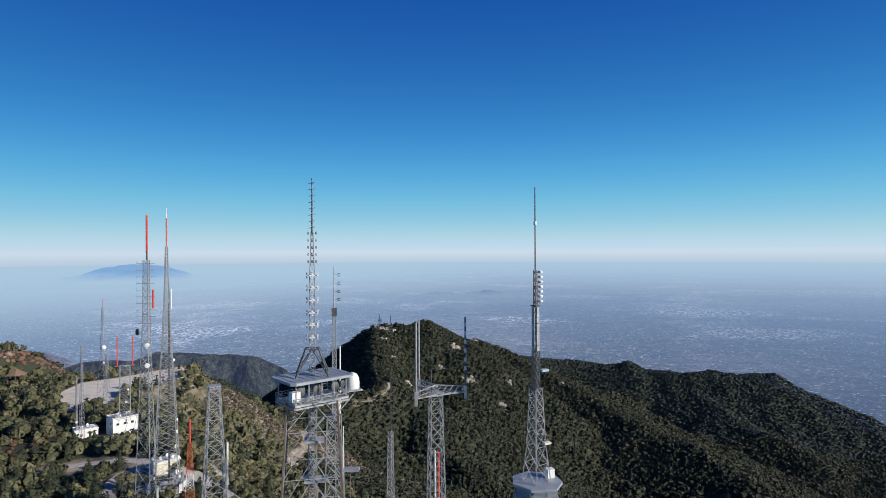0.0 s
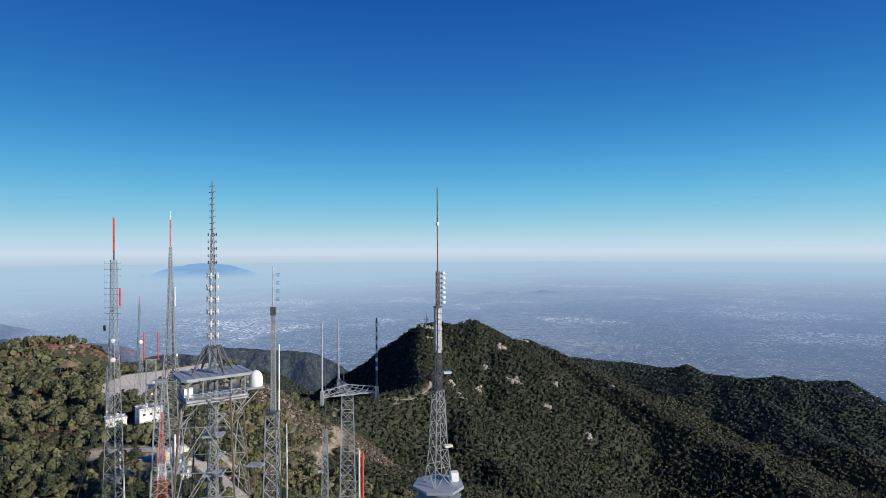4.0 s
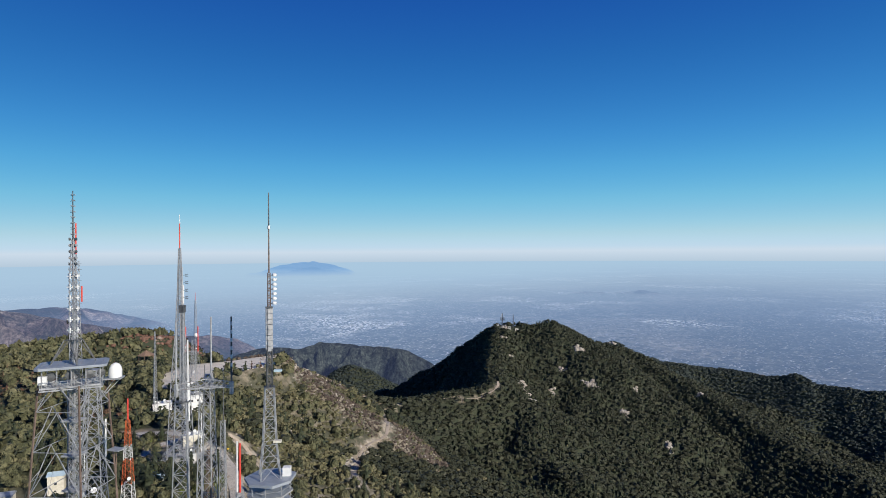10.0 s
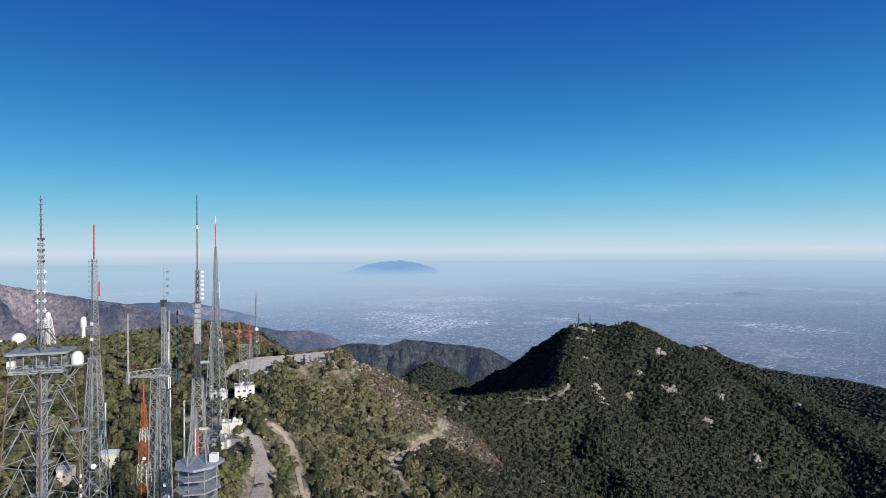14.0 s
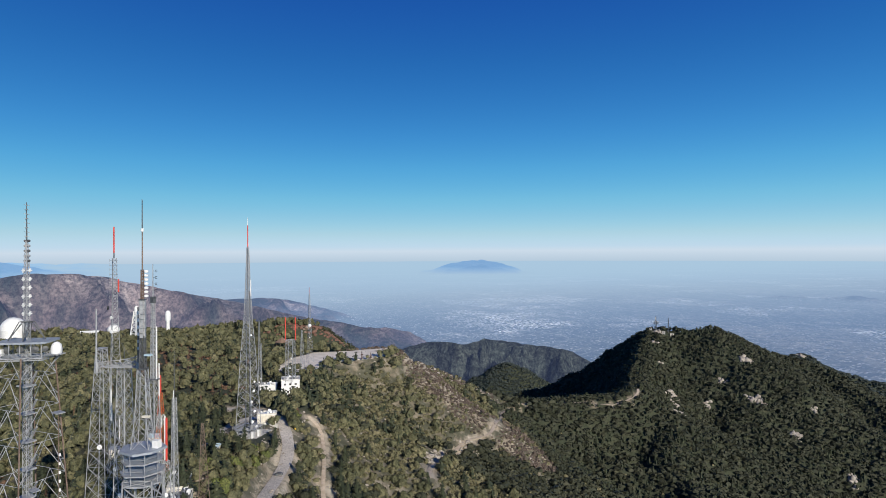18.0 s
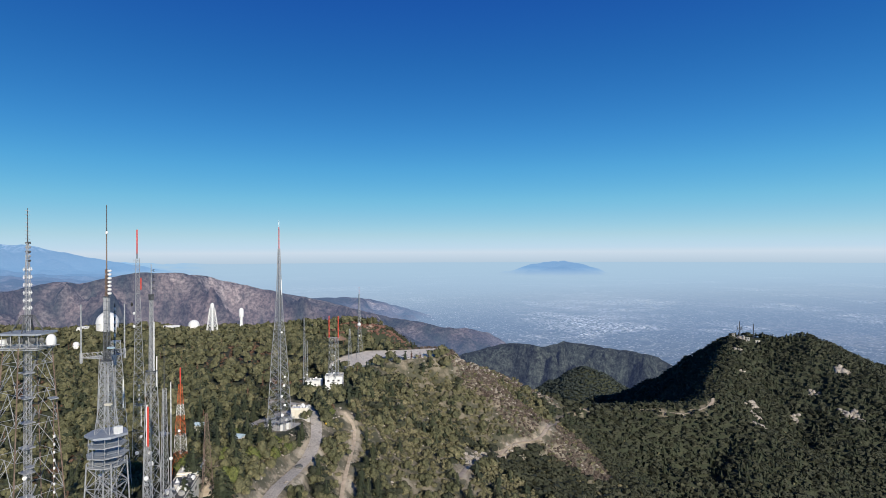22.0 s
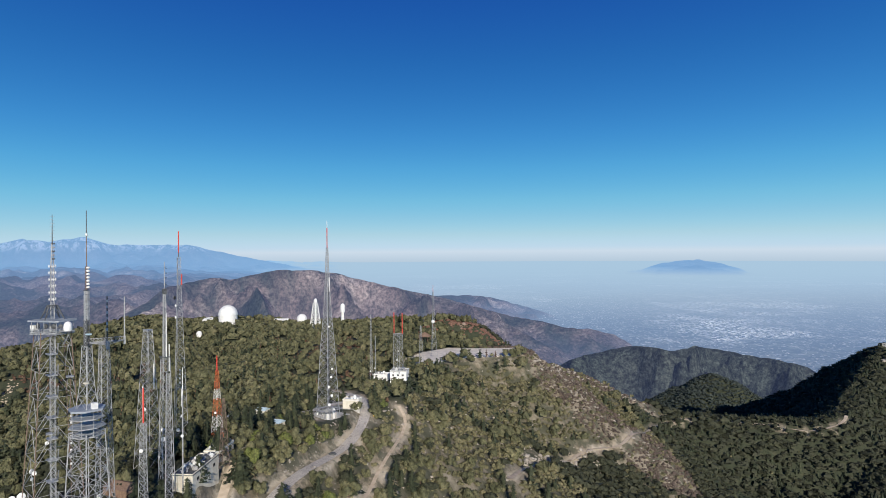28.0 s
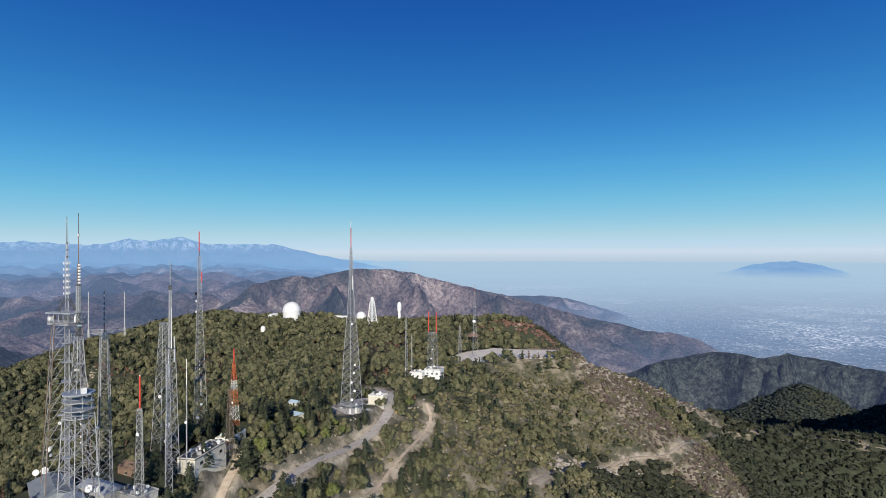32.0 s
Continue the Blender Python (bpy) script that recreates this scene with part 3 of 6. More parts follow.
    rise.inputs[1].default_value, rise.inputs[2].default_value = -1.235, -1.15
    l.new(split.outputs["Z"], rise.inputs[0])
    c = mixed(n, l, rise.outputs[0], town, hills)
    snow = n.new("ShaderNodeMapRange")
    snow.inputs[1].default_value, snow.inputs[2].default_value = 0.45, 0.85
    l.new(sums("ADD", split.outputs["Z"], sums("MULTIPLY", noise_km(0.5, 6, 0.7), 0.5)), snow.inputs[0])
    c = mixed(n, l, sums("MULTIPLY", snow.outputs[0], ramp(n, l, noise_km(1.9, 8, 0.72), [(0.47, (0, 0, 0)), (0.55, (0.8, 0.8, 0.8))])), c, (0.72, 0.68, 0.66))
    slope = n.new("ShaderNodeAttribute")
    slope.attribute_name = "slope"
    rough = n.new("ShaderNodeBump")
    rough.inputs["Strength"].default_value, rough.inputs["Distance"].default_value = 0.9, 22.0
    l.new(noise_km(9.0, 7, 0.7, False), rough.inputs["Height"])
    gullies = n.new("ShaderNodeBump")
    gullies.inputs["Strength"].default_value, gullies.inputs["Distance"].default_value = 1.0, 42.0
    l.new(noise_km(1.6, 5, 0.6, False), gullies.inputs["Height"])
    l.new(slope.outputs["Vector"], gullies.inputs["Normal"])
    l.new(gullies.outputs[0], rough.inputs["Normal"])
    flip = n.new("ShaderNodeVectorMath")
    flip.operation, flip.inputs[1].default_value = "MULTIPLY", (-1, -1, -1)
    l.new(rough.outputs[0], flip.inputs[0])
    lit, through_lit, both = n.new("ShaderNodeBsdfDiffuse"), n.new("ShaderNodeBsdfTranslucent"), n.new("ShaderNodeAddShader")
    l.new(c, lit.inputs["Color"])
    l.new(c, through_lit.inputs["Color"])
    l.new(rough.outputs[0], lit.inputs["Normal"])
    l.new(flip.outputs[0], through_lit.inputs["Normal"])
    l.new(lit.outputs[0], both.inputs[0])
    l.new(through_lit.outputs[0], both.inputs[1])
    # air: share of haze painted in as emission; smog lies on the plain, more of it to the west, and clear blue air
    # above
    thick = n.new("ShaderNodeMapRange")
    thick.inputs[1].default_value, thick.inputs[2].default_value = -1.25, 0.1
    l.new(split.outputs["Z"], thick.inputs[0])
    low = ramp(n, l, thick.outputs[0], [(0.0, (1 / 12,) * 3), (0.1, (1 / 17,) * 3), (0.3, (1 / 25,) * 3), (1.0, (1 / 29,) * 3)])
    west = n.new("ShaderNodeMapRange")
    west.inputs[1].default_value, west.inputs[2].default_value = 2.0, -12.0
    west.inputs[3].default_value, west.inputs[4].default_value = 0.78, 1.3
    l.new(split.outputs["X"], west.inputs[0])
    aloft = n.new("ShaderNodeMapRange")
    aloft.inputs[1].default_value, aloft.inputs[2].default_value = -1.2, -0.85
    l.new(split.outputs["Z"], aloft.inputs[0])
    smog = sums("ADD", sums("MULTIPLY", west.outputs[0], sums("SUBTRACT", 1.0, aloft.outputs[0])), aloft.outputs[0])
    # less painted haze on the slopes of the nearer ranges
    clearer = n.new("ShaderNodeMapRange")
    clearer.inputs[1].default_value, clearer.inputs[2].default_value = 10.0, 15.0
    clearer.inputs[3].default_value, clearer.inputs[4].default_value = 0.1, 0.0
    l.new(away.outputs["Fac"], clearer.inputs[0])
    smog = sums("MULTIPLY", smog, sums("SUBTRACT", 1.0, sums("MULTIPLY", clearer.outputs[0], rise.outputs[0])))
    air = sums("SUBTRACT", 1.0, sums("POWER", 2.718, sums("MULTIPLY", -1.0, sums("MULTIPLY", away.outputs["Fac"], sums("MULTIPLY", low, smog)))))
    haze_glow = n.new("ShaderNodeEmission")
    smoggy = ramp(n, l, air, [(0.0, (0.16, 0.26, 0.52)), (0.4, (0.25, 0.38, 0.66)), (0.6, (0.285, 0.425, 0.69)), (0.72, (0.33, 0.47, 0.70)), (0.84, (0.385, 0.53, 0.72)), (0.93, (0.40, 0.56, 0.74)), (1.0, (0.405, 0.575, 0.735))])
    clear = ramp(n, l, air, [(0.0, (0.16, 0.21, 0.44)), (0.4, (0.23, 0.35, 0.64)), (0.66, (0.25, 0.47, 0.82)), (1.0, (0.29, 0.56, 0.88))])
    l.new(mixed(n, l, aloft.outputs[0], smoggy, clear), haze_glow.inputs[0])
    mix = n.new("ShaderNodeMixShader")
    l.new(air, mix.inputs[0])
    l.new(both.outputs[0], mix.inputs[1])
    l.new(haze_glow.outputs[0], mix.inputs[2])
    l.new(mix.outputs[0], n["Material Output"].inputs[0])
    return m


co = np.empty(len(ground.data.vertices) * 3, np.float32)
ground.data.vertices.foreach_get("co", co)
co = co.reshape(-1, 3).astype(float)
ground.data.attributes.new("bare", "FLOAT", "POINT").data.foreach_set("value", bareness(*co.T).astype(np.float32))
backdrop = tagged(sheet("backdrop", BEARINGS, FAR_RADII, haze_backdrop()), "valley with a city and far mountain ranges, haze painted in", "backdrop", kind="structure")


def height_at(x, y):
    return float(near_height(np.array([float(x)]), np.array([float(y)]))[0])

# ---- kit ----
class Shape:
    """Gathers faces of one mesh."""

    def __init__(self):
        self.co, self.faces = [], []

    def add(self, co, faces):
        k = len(self.co)
        self.co += [tuple(c) for c in co]
        self.faces += [tuple(i + k for i in f) for f in faces]
        return self

    def bar(self, a, b, w, sides=4, w2=None):
        """A straight member between two places."""
        a, b = Vector(a), Vector(b)
        d = (b - a).normalized()
        u = d.cross(Vector((0, 0, 1)) if abs(d.z) < 0.95 else Vector((1, 0, 0))).normalized()
        v = d.cross(u)
        w2 = w if w2 is None else w2
        ring = [(math.cos(2 * math.pi * (k + 0.5) / sides), math.sin(2 * math.pi * (k + 0.5) / sides)) for k in range(sides)]
        co = [a + (u * c + v * s) * w * 0.6 for c, s in ring] + [b + (u * c + v * s) * w2 * 0.6 for c, s in ring]
        faces = [(k, (k + 1) % sides, sides + (k + 1) % sides, sides + k) for k in range(sides)]
        return self.add(co, faces + [tuple(range(sides))[::-1], tuple(range(sides, 2 * sides))])

    def tube(self, pts, w, sides=4):
        """One member bent through several places."""
        pts = [Vector(p) for p in pts]
        co, faces = [], []
        for k, p in enumerate(pts):
            d = (pts[min(k + 1, len(pts) - 1)] - pts[max(k - 1, 0)]).normalized()
            u = d.cross(Vector((0, 0, 1)) if abs(d.z) < 0.95 else Vector((1, 0, 0))).normalized()
            v = d.cross(u)
            co += [p + (u * math.cos(2 * math.pi * (j + 0.5) / sides) + v * math.sin(2 * math.pi * (j + 0.5) / sides)) * w * 0.6 for j in range(sides)]
        for k in range(len(pts) - 1):
            for j in range(sides):
                a, b = k * sides + j, k * sides + (j + 1) % sides
                faces.append((a, b, b + sides, a + sides))
        return self.add(co, faces + [tuple(range(sides))[::-1], tuple(range(len(co) - sides, len(co)))])

    def box(self, x, y, z, sx, sy, sz, turn=0.0):
        """A box standing on z with its middle at x, y."""
        c, s = math.cos(radians(turn)), math.sin(radians(turn))
        co = []
        for dz in (0, sz):
            for dx, dy in ((-1, -1), (1, -1), (1, 1), (-1, 1)):
                px, py = dx * sx / 2, dy * sy / 2
                co.append((x + px * c - py * s, y + px * s + py * c, z + dz))
        return self.add(co, [(3, 2, 1, 0), (4, 5, 6, 7), (0, 1, 5, 4), (1, 2, 6, 5), (2, 3, 7, 6), (3, 0, 4, 7)])

    def lathe(self, x, y, profile, sides=16):
        """Rings of (radius, z) about a standing axis."""
        co, faces = [], []
        for r, z in profile:
            co += [(x + r * math.cos(2 * math.pi * k / sides), y + r * math.sin(2 * math.pi * k / sides), z) for k in range(sides)]
        for j in range(len(profile) - 1):
            for k in range(sides):
                a, b = j * sides + k, j * sides + (k + 1) % sides
                faces.append((a, b, b + sides, a + sides))
        faces += [tuple(range(sides))[::-1], tuple(range(len(co) - sides, len(co)))]
        return self.add(co, faces)

    def prism(self, outline, z0, z1):
        n = len(outline)
        co = [(x, y, z0) for x, y in outline] + [(x, y, z1) for x, y in outline]
        faces = [tuple(range(n))[::-1], tuple(range(n, 2 * n))] + [(k, (k + 1) % n, n + (k + 1) % n, n + k) for k in range(n)]
        return self.add(co, faces)

    def dish(self, c, way, r, depth=0.28, sides=14):
        """A drum-shaped microwave dish that faces along way."""
        c, d = Vector(c), Vector(way).normalized()
        u = d.cross(Vector((0, 0, 1))).normalized()
        v = d.cross(u)
        co, faces = [], []
        for q, f in ((0.35, -depth * 1.6), (1.0, -depth * 0.6), (1.0, depth * 0.7), (0.72, depth), (0.02, depth * 1.25)):
            co += [c + d * f * r + (u * math.cos(2 * math.pi * k / sides) + v * math.sin(2 * math.pi * k / sides)) * r * q for k in range(sides)]
        for j in range(4):
            for k in range(sides):
                a, b = j * sides + k, j * sides + (k + 1) % sides
                faces.append((a, b, b + sides, a + sides))
        return self.add(co, faces + [tuple(range(sides))[::-1]])

    def data(self, name, mat, smooth=False):
        me = bpy.data.meshes.new(name)
        me.from_pydata(self.co, [], self.faces)
        bm = bmesh.new()
        bm.from_mesh(me)
        bmesh.ops.recalc_face_normals(bm, faces=bm.faces)
        bm.to_mesh(me)
        bm.free()
        me.materials.append(mat)
        if smooth:
            me.polygons.foreach_set("use_smooth", np.ones(len(me.polygons), bool))
            me.set_sharp_from_angle(angle=radians(40))
        return me


def thing(name, x, y, z, label, category, group="", kind=""):
    ob = new(name)
    ob.location = (x, y, z)
    ob.empty_display_size = 0.5
    return tagged(ob, label, category, group, kind)


def part(name, shape, mat, parent, label="", smooth=False):
    ob = new(name, shape.data(name, mat, smooth))
    ob.parent = parent
    if label:
        ob["label"] = label
    return ob


# ---- lattice towers ----
def legs_at(profile, z, count, turn):
    w = float(np.interp(z, [p[0] for p in profile], [p[1] for p in profile]))
    k = math.sqrt(2) if count == 4 else 1.25
    return [Vector((w * k * math.cos(radians(turn + 360 * i / count + 45)), w * k * math.sin(radians(turn + 360 * i / count + 45)), z)) for i in range(count)]


def lattice(parent, profile, count=4, turn=0.0, mat=None, leg=0.28, brace=0.13, step=1.15, bands=None, style="x", split=False, leg_mat=None, least=1.6):
    """Legs and bracing from the profile of (height over the base, half-width). bands gives a material for a height;
    split makes every brace a part, else the thin bracing is one part."""
    mat = mat or STEEL
    tops = [p[0] for p in profile]
    wide = [p[1] for p in profile]
    levels = [tops[0]]
    while levels[-1] < tops[-1] - 0.2:
        z = levels[-1]
        nz = z + max(least, 2 * float(np.interp(z, tops, wide)) * step)
        for c in tops[1:-1]:
            if z < c - 0.3 < nz:
                nz = c
        levels.append(tops[-1] if nz > tops[-1] - 0.6 else nz)
    sets = [levels]
    if bands:
        sets, run = [], [levels[0]]
        for a, b in zip(levels[:-1], levels[1:]):
            run.append(b)
            up = levels[min(levels.index(b) + 1, len(levels) - 1)]
            if b == levels[-1] or bands((a + b) / 2) is not bands((b + up) / 2):
                sets.append(run)
                run = [b]
    for zs in sets:
        tone = bands((zs[0] + zs[1]) / 2) if bands else mat
        for k in range(count):
            part("leg", Shape().tube([legs_at(profile, z, count, turn)[k] for z in zs], leg), tone if bands else (leg_mat or mat), parent)
        joined = Shape()
        for a, b in zip(zs[:-1], zs[1:]):
            lo, hi = legs_at(profile, a, count, turn), legs_at(profile, b, count, turn)
            for k in range(count):
                n = (k + 1) % count
                mid = (hi[k] + hi[n]) / 2
                bars = [(hi[k], hi[n], 1.0)]
                if style == "x":
                    bars += [(lo[k], hi[n], 1.0), (lo[n], hi[k], 1.0)]
                elif style == "k":
                    bars += [(lo[k], mid, 1.25), (lo[n], mid, 1.25), ((lo[k] * 2 + hi[k]) / 3, (lo[k] + mid) / 2, 0.8), ((lo[n] * 2 + hi[n]) / 3, (lo[n] + mid) / 2, 0.8)]
                else:
                    bars += [(lo[k], hi[n], 1.0)]
                for p, q, f in bars:
                    if split:
                        part("brace", Shape().bar(p, q, brace * f), tone, parent)
                    else:
                        joined.bar(p, q, brace * f)
        if not split:
            part("bracing", joined, tone, parent)["kind"] = "stuff"
    return levels


def tower(name, x, y, z, label, group=""):
    return thing(name, x, y, z, label, "tower", group)


def pole(parent, x, y, z0, z1, r, mat, name="pole", label="", r2=None):
    s = Shape().bar((x, y, z0), (x, y, z1), r * 1.67, 8, None if r2 is None else r2 * 1.67)
    return part(name, s, mat, parent, label)


def railing(parent, outline, z, high=1.1, mat=None, gap=1.6):
    """Handrail on a deck's edge: two rails and posts."""
    mat = mat or STEEL
    ring = [Vector((x, y, z)) for x, y in outline] + [Vector((*outline[0], z))]
    for h in (high, high * 0.55):
        part("rail", Shape().tube([p + Vector((0, 0, h)) for p in ring], 0.09), mat, parent)
    s = Shape()
    for a, b in zip(ring[:-1], ring[1:]):
        n = max(1, int((b - a).length / gap))
        for k in range(n):
            p = a + (b - a) * (k / n)
            s.bar(p, p + Vector((0, 0, high)), 0.08)
    part("railing_posts", s, mat, parent)["kind"] = "stuff"


def outline(sides, r, turn=0.0, flat=1.0):
    return [(r * math.cos(radians(turn + 360 * k / sides)), flat * r * math.sin(radians(turn + 360 * k / sides))) for k in range(sides)]


def dishes(parent, spots, name="microwave_dish"):
    """White drum dishes on short arms: place, way they face, radius."""
    for x, y, z, wx, wy, r in spots:
        r *= 0.72
        d = part(name, Shape().dish((x, y, z), (wx, wy, 0), r), WHITE, parent, "white drum dish", True)
        part("dish_arm", Shape().bar((x, y, z), (x - wx * r * 0.9, y - wy * r * 0.9, z), 0.12), DARK_STEEL, d)

# ---- broadcast towers ----
def roofed_tower():
    t = tower("broadcast_tower", -26.6, 117.1, 28, "tall grey lattice tower with a roofed platform and white cross antennas")
    lattice(t, [(0, 8.6), (73, 4.8)], 4, 12, leg=0.36, brace=0.14, step=0.8, style="k", split=True, leg_mat=RUST)
    lattice(t, [(0, 0.8), (76, 0.8)], 4, 12, leg=0.2, brace=0.1, step=1.1)
    for k, z in enumerate(range(8, 72, 8)):
        part("landing", Shape().box(0.4, -0.3, z, 4.0, 3.2, 0.35, 12), STEEL, t)
        part("stair_flight", Shape().bar((-1.8, 1.6, z), (1.9, 1.7, z + 4), 0.5), STEEL, t)
    way_u, way_v = Vector((0.743, 0.669)), Vector((-0.669, 0.743))

    def oblong(w, d, cut=0.0):
        """Corners of an oblong on the tower's own axes, with cut corners."""
        ring = [(-w, -d + cut), (-w + cut, -d), (w - cut, -d), (w, -d + cut), (w, d - cut), (w - cut, d), (-w + cut, d), (-w, d - cut)] if cut else [(-w, -d), (w, -d), (w, d), (-w, d)]
        return [tuple(way_u * p + way_v * q) for p, q in ring]

    deck = oblong(6.0, 4.1)
    part("deck", Shape().prism(deck, 72.3, 72.7), STEEL, t)
    railing(t, deck, 72.7, 1.25, None, 1.2)
    for (ax, ay), (bx, by) in zip(deck, deck[1:] + deck[:1]):
        n = 7
        for k in range(n):
            f, g = k / n, (k + 1) / n
            low, up = (72.75, 73.9) if k % 2 else (73.9, 72.75)
            part("gallery_lattice", Shape().bar((ax + (bx - ax) * f, ay + (by - ay) * f, low), (ax + (bx - ax) * g, ay + (by - ay) * g, up), 0.1), STEEL, t)
        part("gallery_beam", Shape().bar((ax, ay, 72.0), (bx, by, 72.0), 0.35), STEEL, t)
    for x, y in oblong(5.6, 3.7) + [tuple(way_u * p + way_v * q) for p, q in ((0, -3.7), (0, 3.7), (-2.8, -3.7), (2.8, -3.7))]:
        part("roof_post", Shape().bar((x, y, 72.7), (x, y, 76.6), 0.24), STEEL, t)
    top = oblong(7.0, 4.9, 0.9)
    roof = part("roof", Shape().prism(top, 76.65, 77.2), ROOF, t, "blue-grey sheet metal roof")
    for k in range(-4, 5):
        a, b = way_u * (k * 1.5) - way_v * 4.6, way_u * (k * 1.5) + way_v * 4.6
        part("roof_seam", Shape().bar((*a, 77.23), (*b, 77.23), 0.1), STEEL, roof)
    box_at = way_u * -5.5 + way_v * -3.0
    part("wall_box", Shape().box(box_at.x, box_at.y, 73.4, 1.7, 1.4, 1.8, 42), WHITE, t, "white equipment box")
    # dishes under the roof, its shade painted in as dark grey
    for x, y, wx, wy, r in ((-1.3, -4.6, 0.5, -0.8, 1.05), (1.4, -2.2, 0.6, -0.7, 0.95), (4.4, 0.3, 0.7, -0.6, 1.0), (5.6, 2.4, 0.8, -0.4, 0.8)):
        part("shadowed_dish", Shape().dish((x, y, 74.9), (wx, wy, 0), r), DARK_STEEL, t, "drum dish darkened for the roof's shade", True)
    # radome on its outrigger
    rd = part("radome", Shape().lathe(7.4, 4.6, [(1.35, 73.4), (1.45, 73.7), (1.45, 75.0), (1.25, 75.9), (0.8, 76.5), (0.15, 76.8)], 18), WHITE, t, "white bullet-shaped radome", True)
    part("bracket_deck", Shape().box(7.2, 4.4, 73.1, 3.8, 3.4, 0.25, 30), STEEL, rd)
    part("bracket_strut", Shape().bar((8.4, 5.2, 73.1), (3.6, 3.0, 67.5), 0.2), STEEL, rd)
    part("bracket_strut", Shape().bar((6.6, 5.6, 73.1), (3.2, 3.4, 67.5), 0.2), STEEL, rd)
    # spire
    lattice(t, [(77.3, 3.2), (82.6, 1.3)], 4, 12, leg=0.28, brace=0.15, style="k", least=5.0, mat=DARK_STEEL)
    part("spire_ring", Shape().tube([(x, y, 82.6) for x, y in outline(4, 1.6, 57) + outline(4, 1.6, 57)[:1]], 0.3), DARK_STEEL, t)
    lattice(t, [(77.3, 0.55), (98, 0.5), (100.5, 0.36), (106, 0.22)], 4, 12, leg=0.16, brace=0.08)
    for k in range(6):
        z = 84.9 + 2.5 * k
        for a in (12, 102, 192, 282):
            c, s = math.cos(radians(a)), math.sin(radians(a))
            x, y = 1.05 * c, 1.05 * s
            cross = Shape().bar((x - s * 0.58, y + c * 0.58, z), (x + s * 0.58, y - c * 0.58, z), 0.28)
            cross.bar((x + 0.02 * c, y + 0.02 * s, z - 0.58), (x + 0.02 * c, y + 0.02 * s, z + 0.58), 0.28)
            p = part("cross_antenna", cross, WHITE, t, "white cross-shaped panel")
            part("cross_arm", Shape().bar((0.55 * c, 0.55 * s, z), (x, y, z), 0.12), DARK_STEEL, p)
    for k in range(5):
        z = 100.2 + 1.45 * k
        for a in (12, 192, 102):
            part("side_disc", Shape().dish((0.8 * math.cos(radians(a)), 0.8 * math.sin(radians(a)), z), (math.cos(radians(a)), math.sin(radians(a)), 0), 0.34), (DARK_STEEL, STEEL)[k % 2], t, smooth=True)
    pole(t, 0, 0, 105.5, 117.2, 0.2, DARK_STEEL, "top_mast", "", 0.1)
    for k in range(8):
        z = 107 + 1.3 * k
        part("ring_element", Shape().bar((-0.7, 0.1 * (k % 2), z), (0.7, 0, z + 0.25), 0.14), STEEL, t)
        part("ring_element", Shape().bar((0.1, -0.7, z + 0.35), (0, 0.7, z + 0.1), 0.14), STEEL, t)
    # cable run with a row of white ends on the outer leg
    pole(t, 6.7, 5.4, 22, 56, 0.12, RUST, "feed_pole")
    for k in range(9):
        part("white_drum", Shape().lathe(7.1, 5.5, [(0.26, 23 + 2.55 * k), (0.3, 23.1 + 2.55 * k), (0.3, 23.7 + 2.55 * k), (0.2, 23.8 + 2.55 * k)], 8), WHITE, t, "small white drum", True)
    part("side_deck", Shape().box(7.0, 5.2, 56, 3.4, 2.4, 0.25), STEEL, t)
    part("side_deck", Shape().box(8.2, -1.4, 36, 3.2, 2.0, 0.25), STEEL, t)
    dishes(t, [(-8.2, -6.8, 18.5, -0.6, -0.8, 1.2), (-8.0, -6.6, 15.6, -0.6, -0.8, 1.0), (4.6, -5.8, 21.5, 0.9, -0.4, 1.1), (5.2, -2.0, 32, 1, 0, 0.9)])
    return t


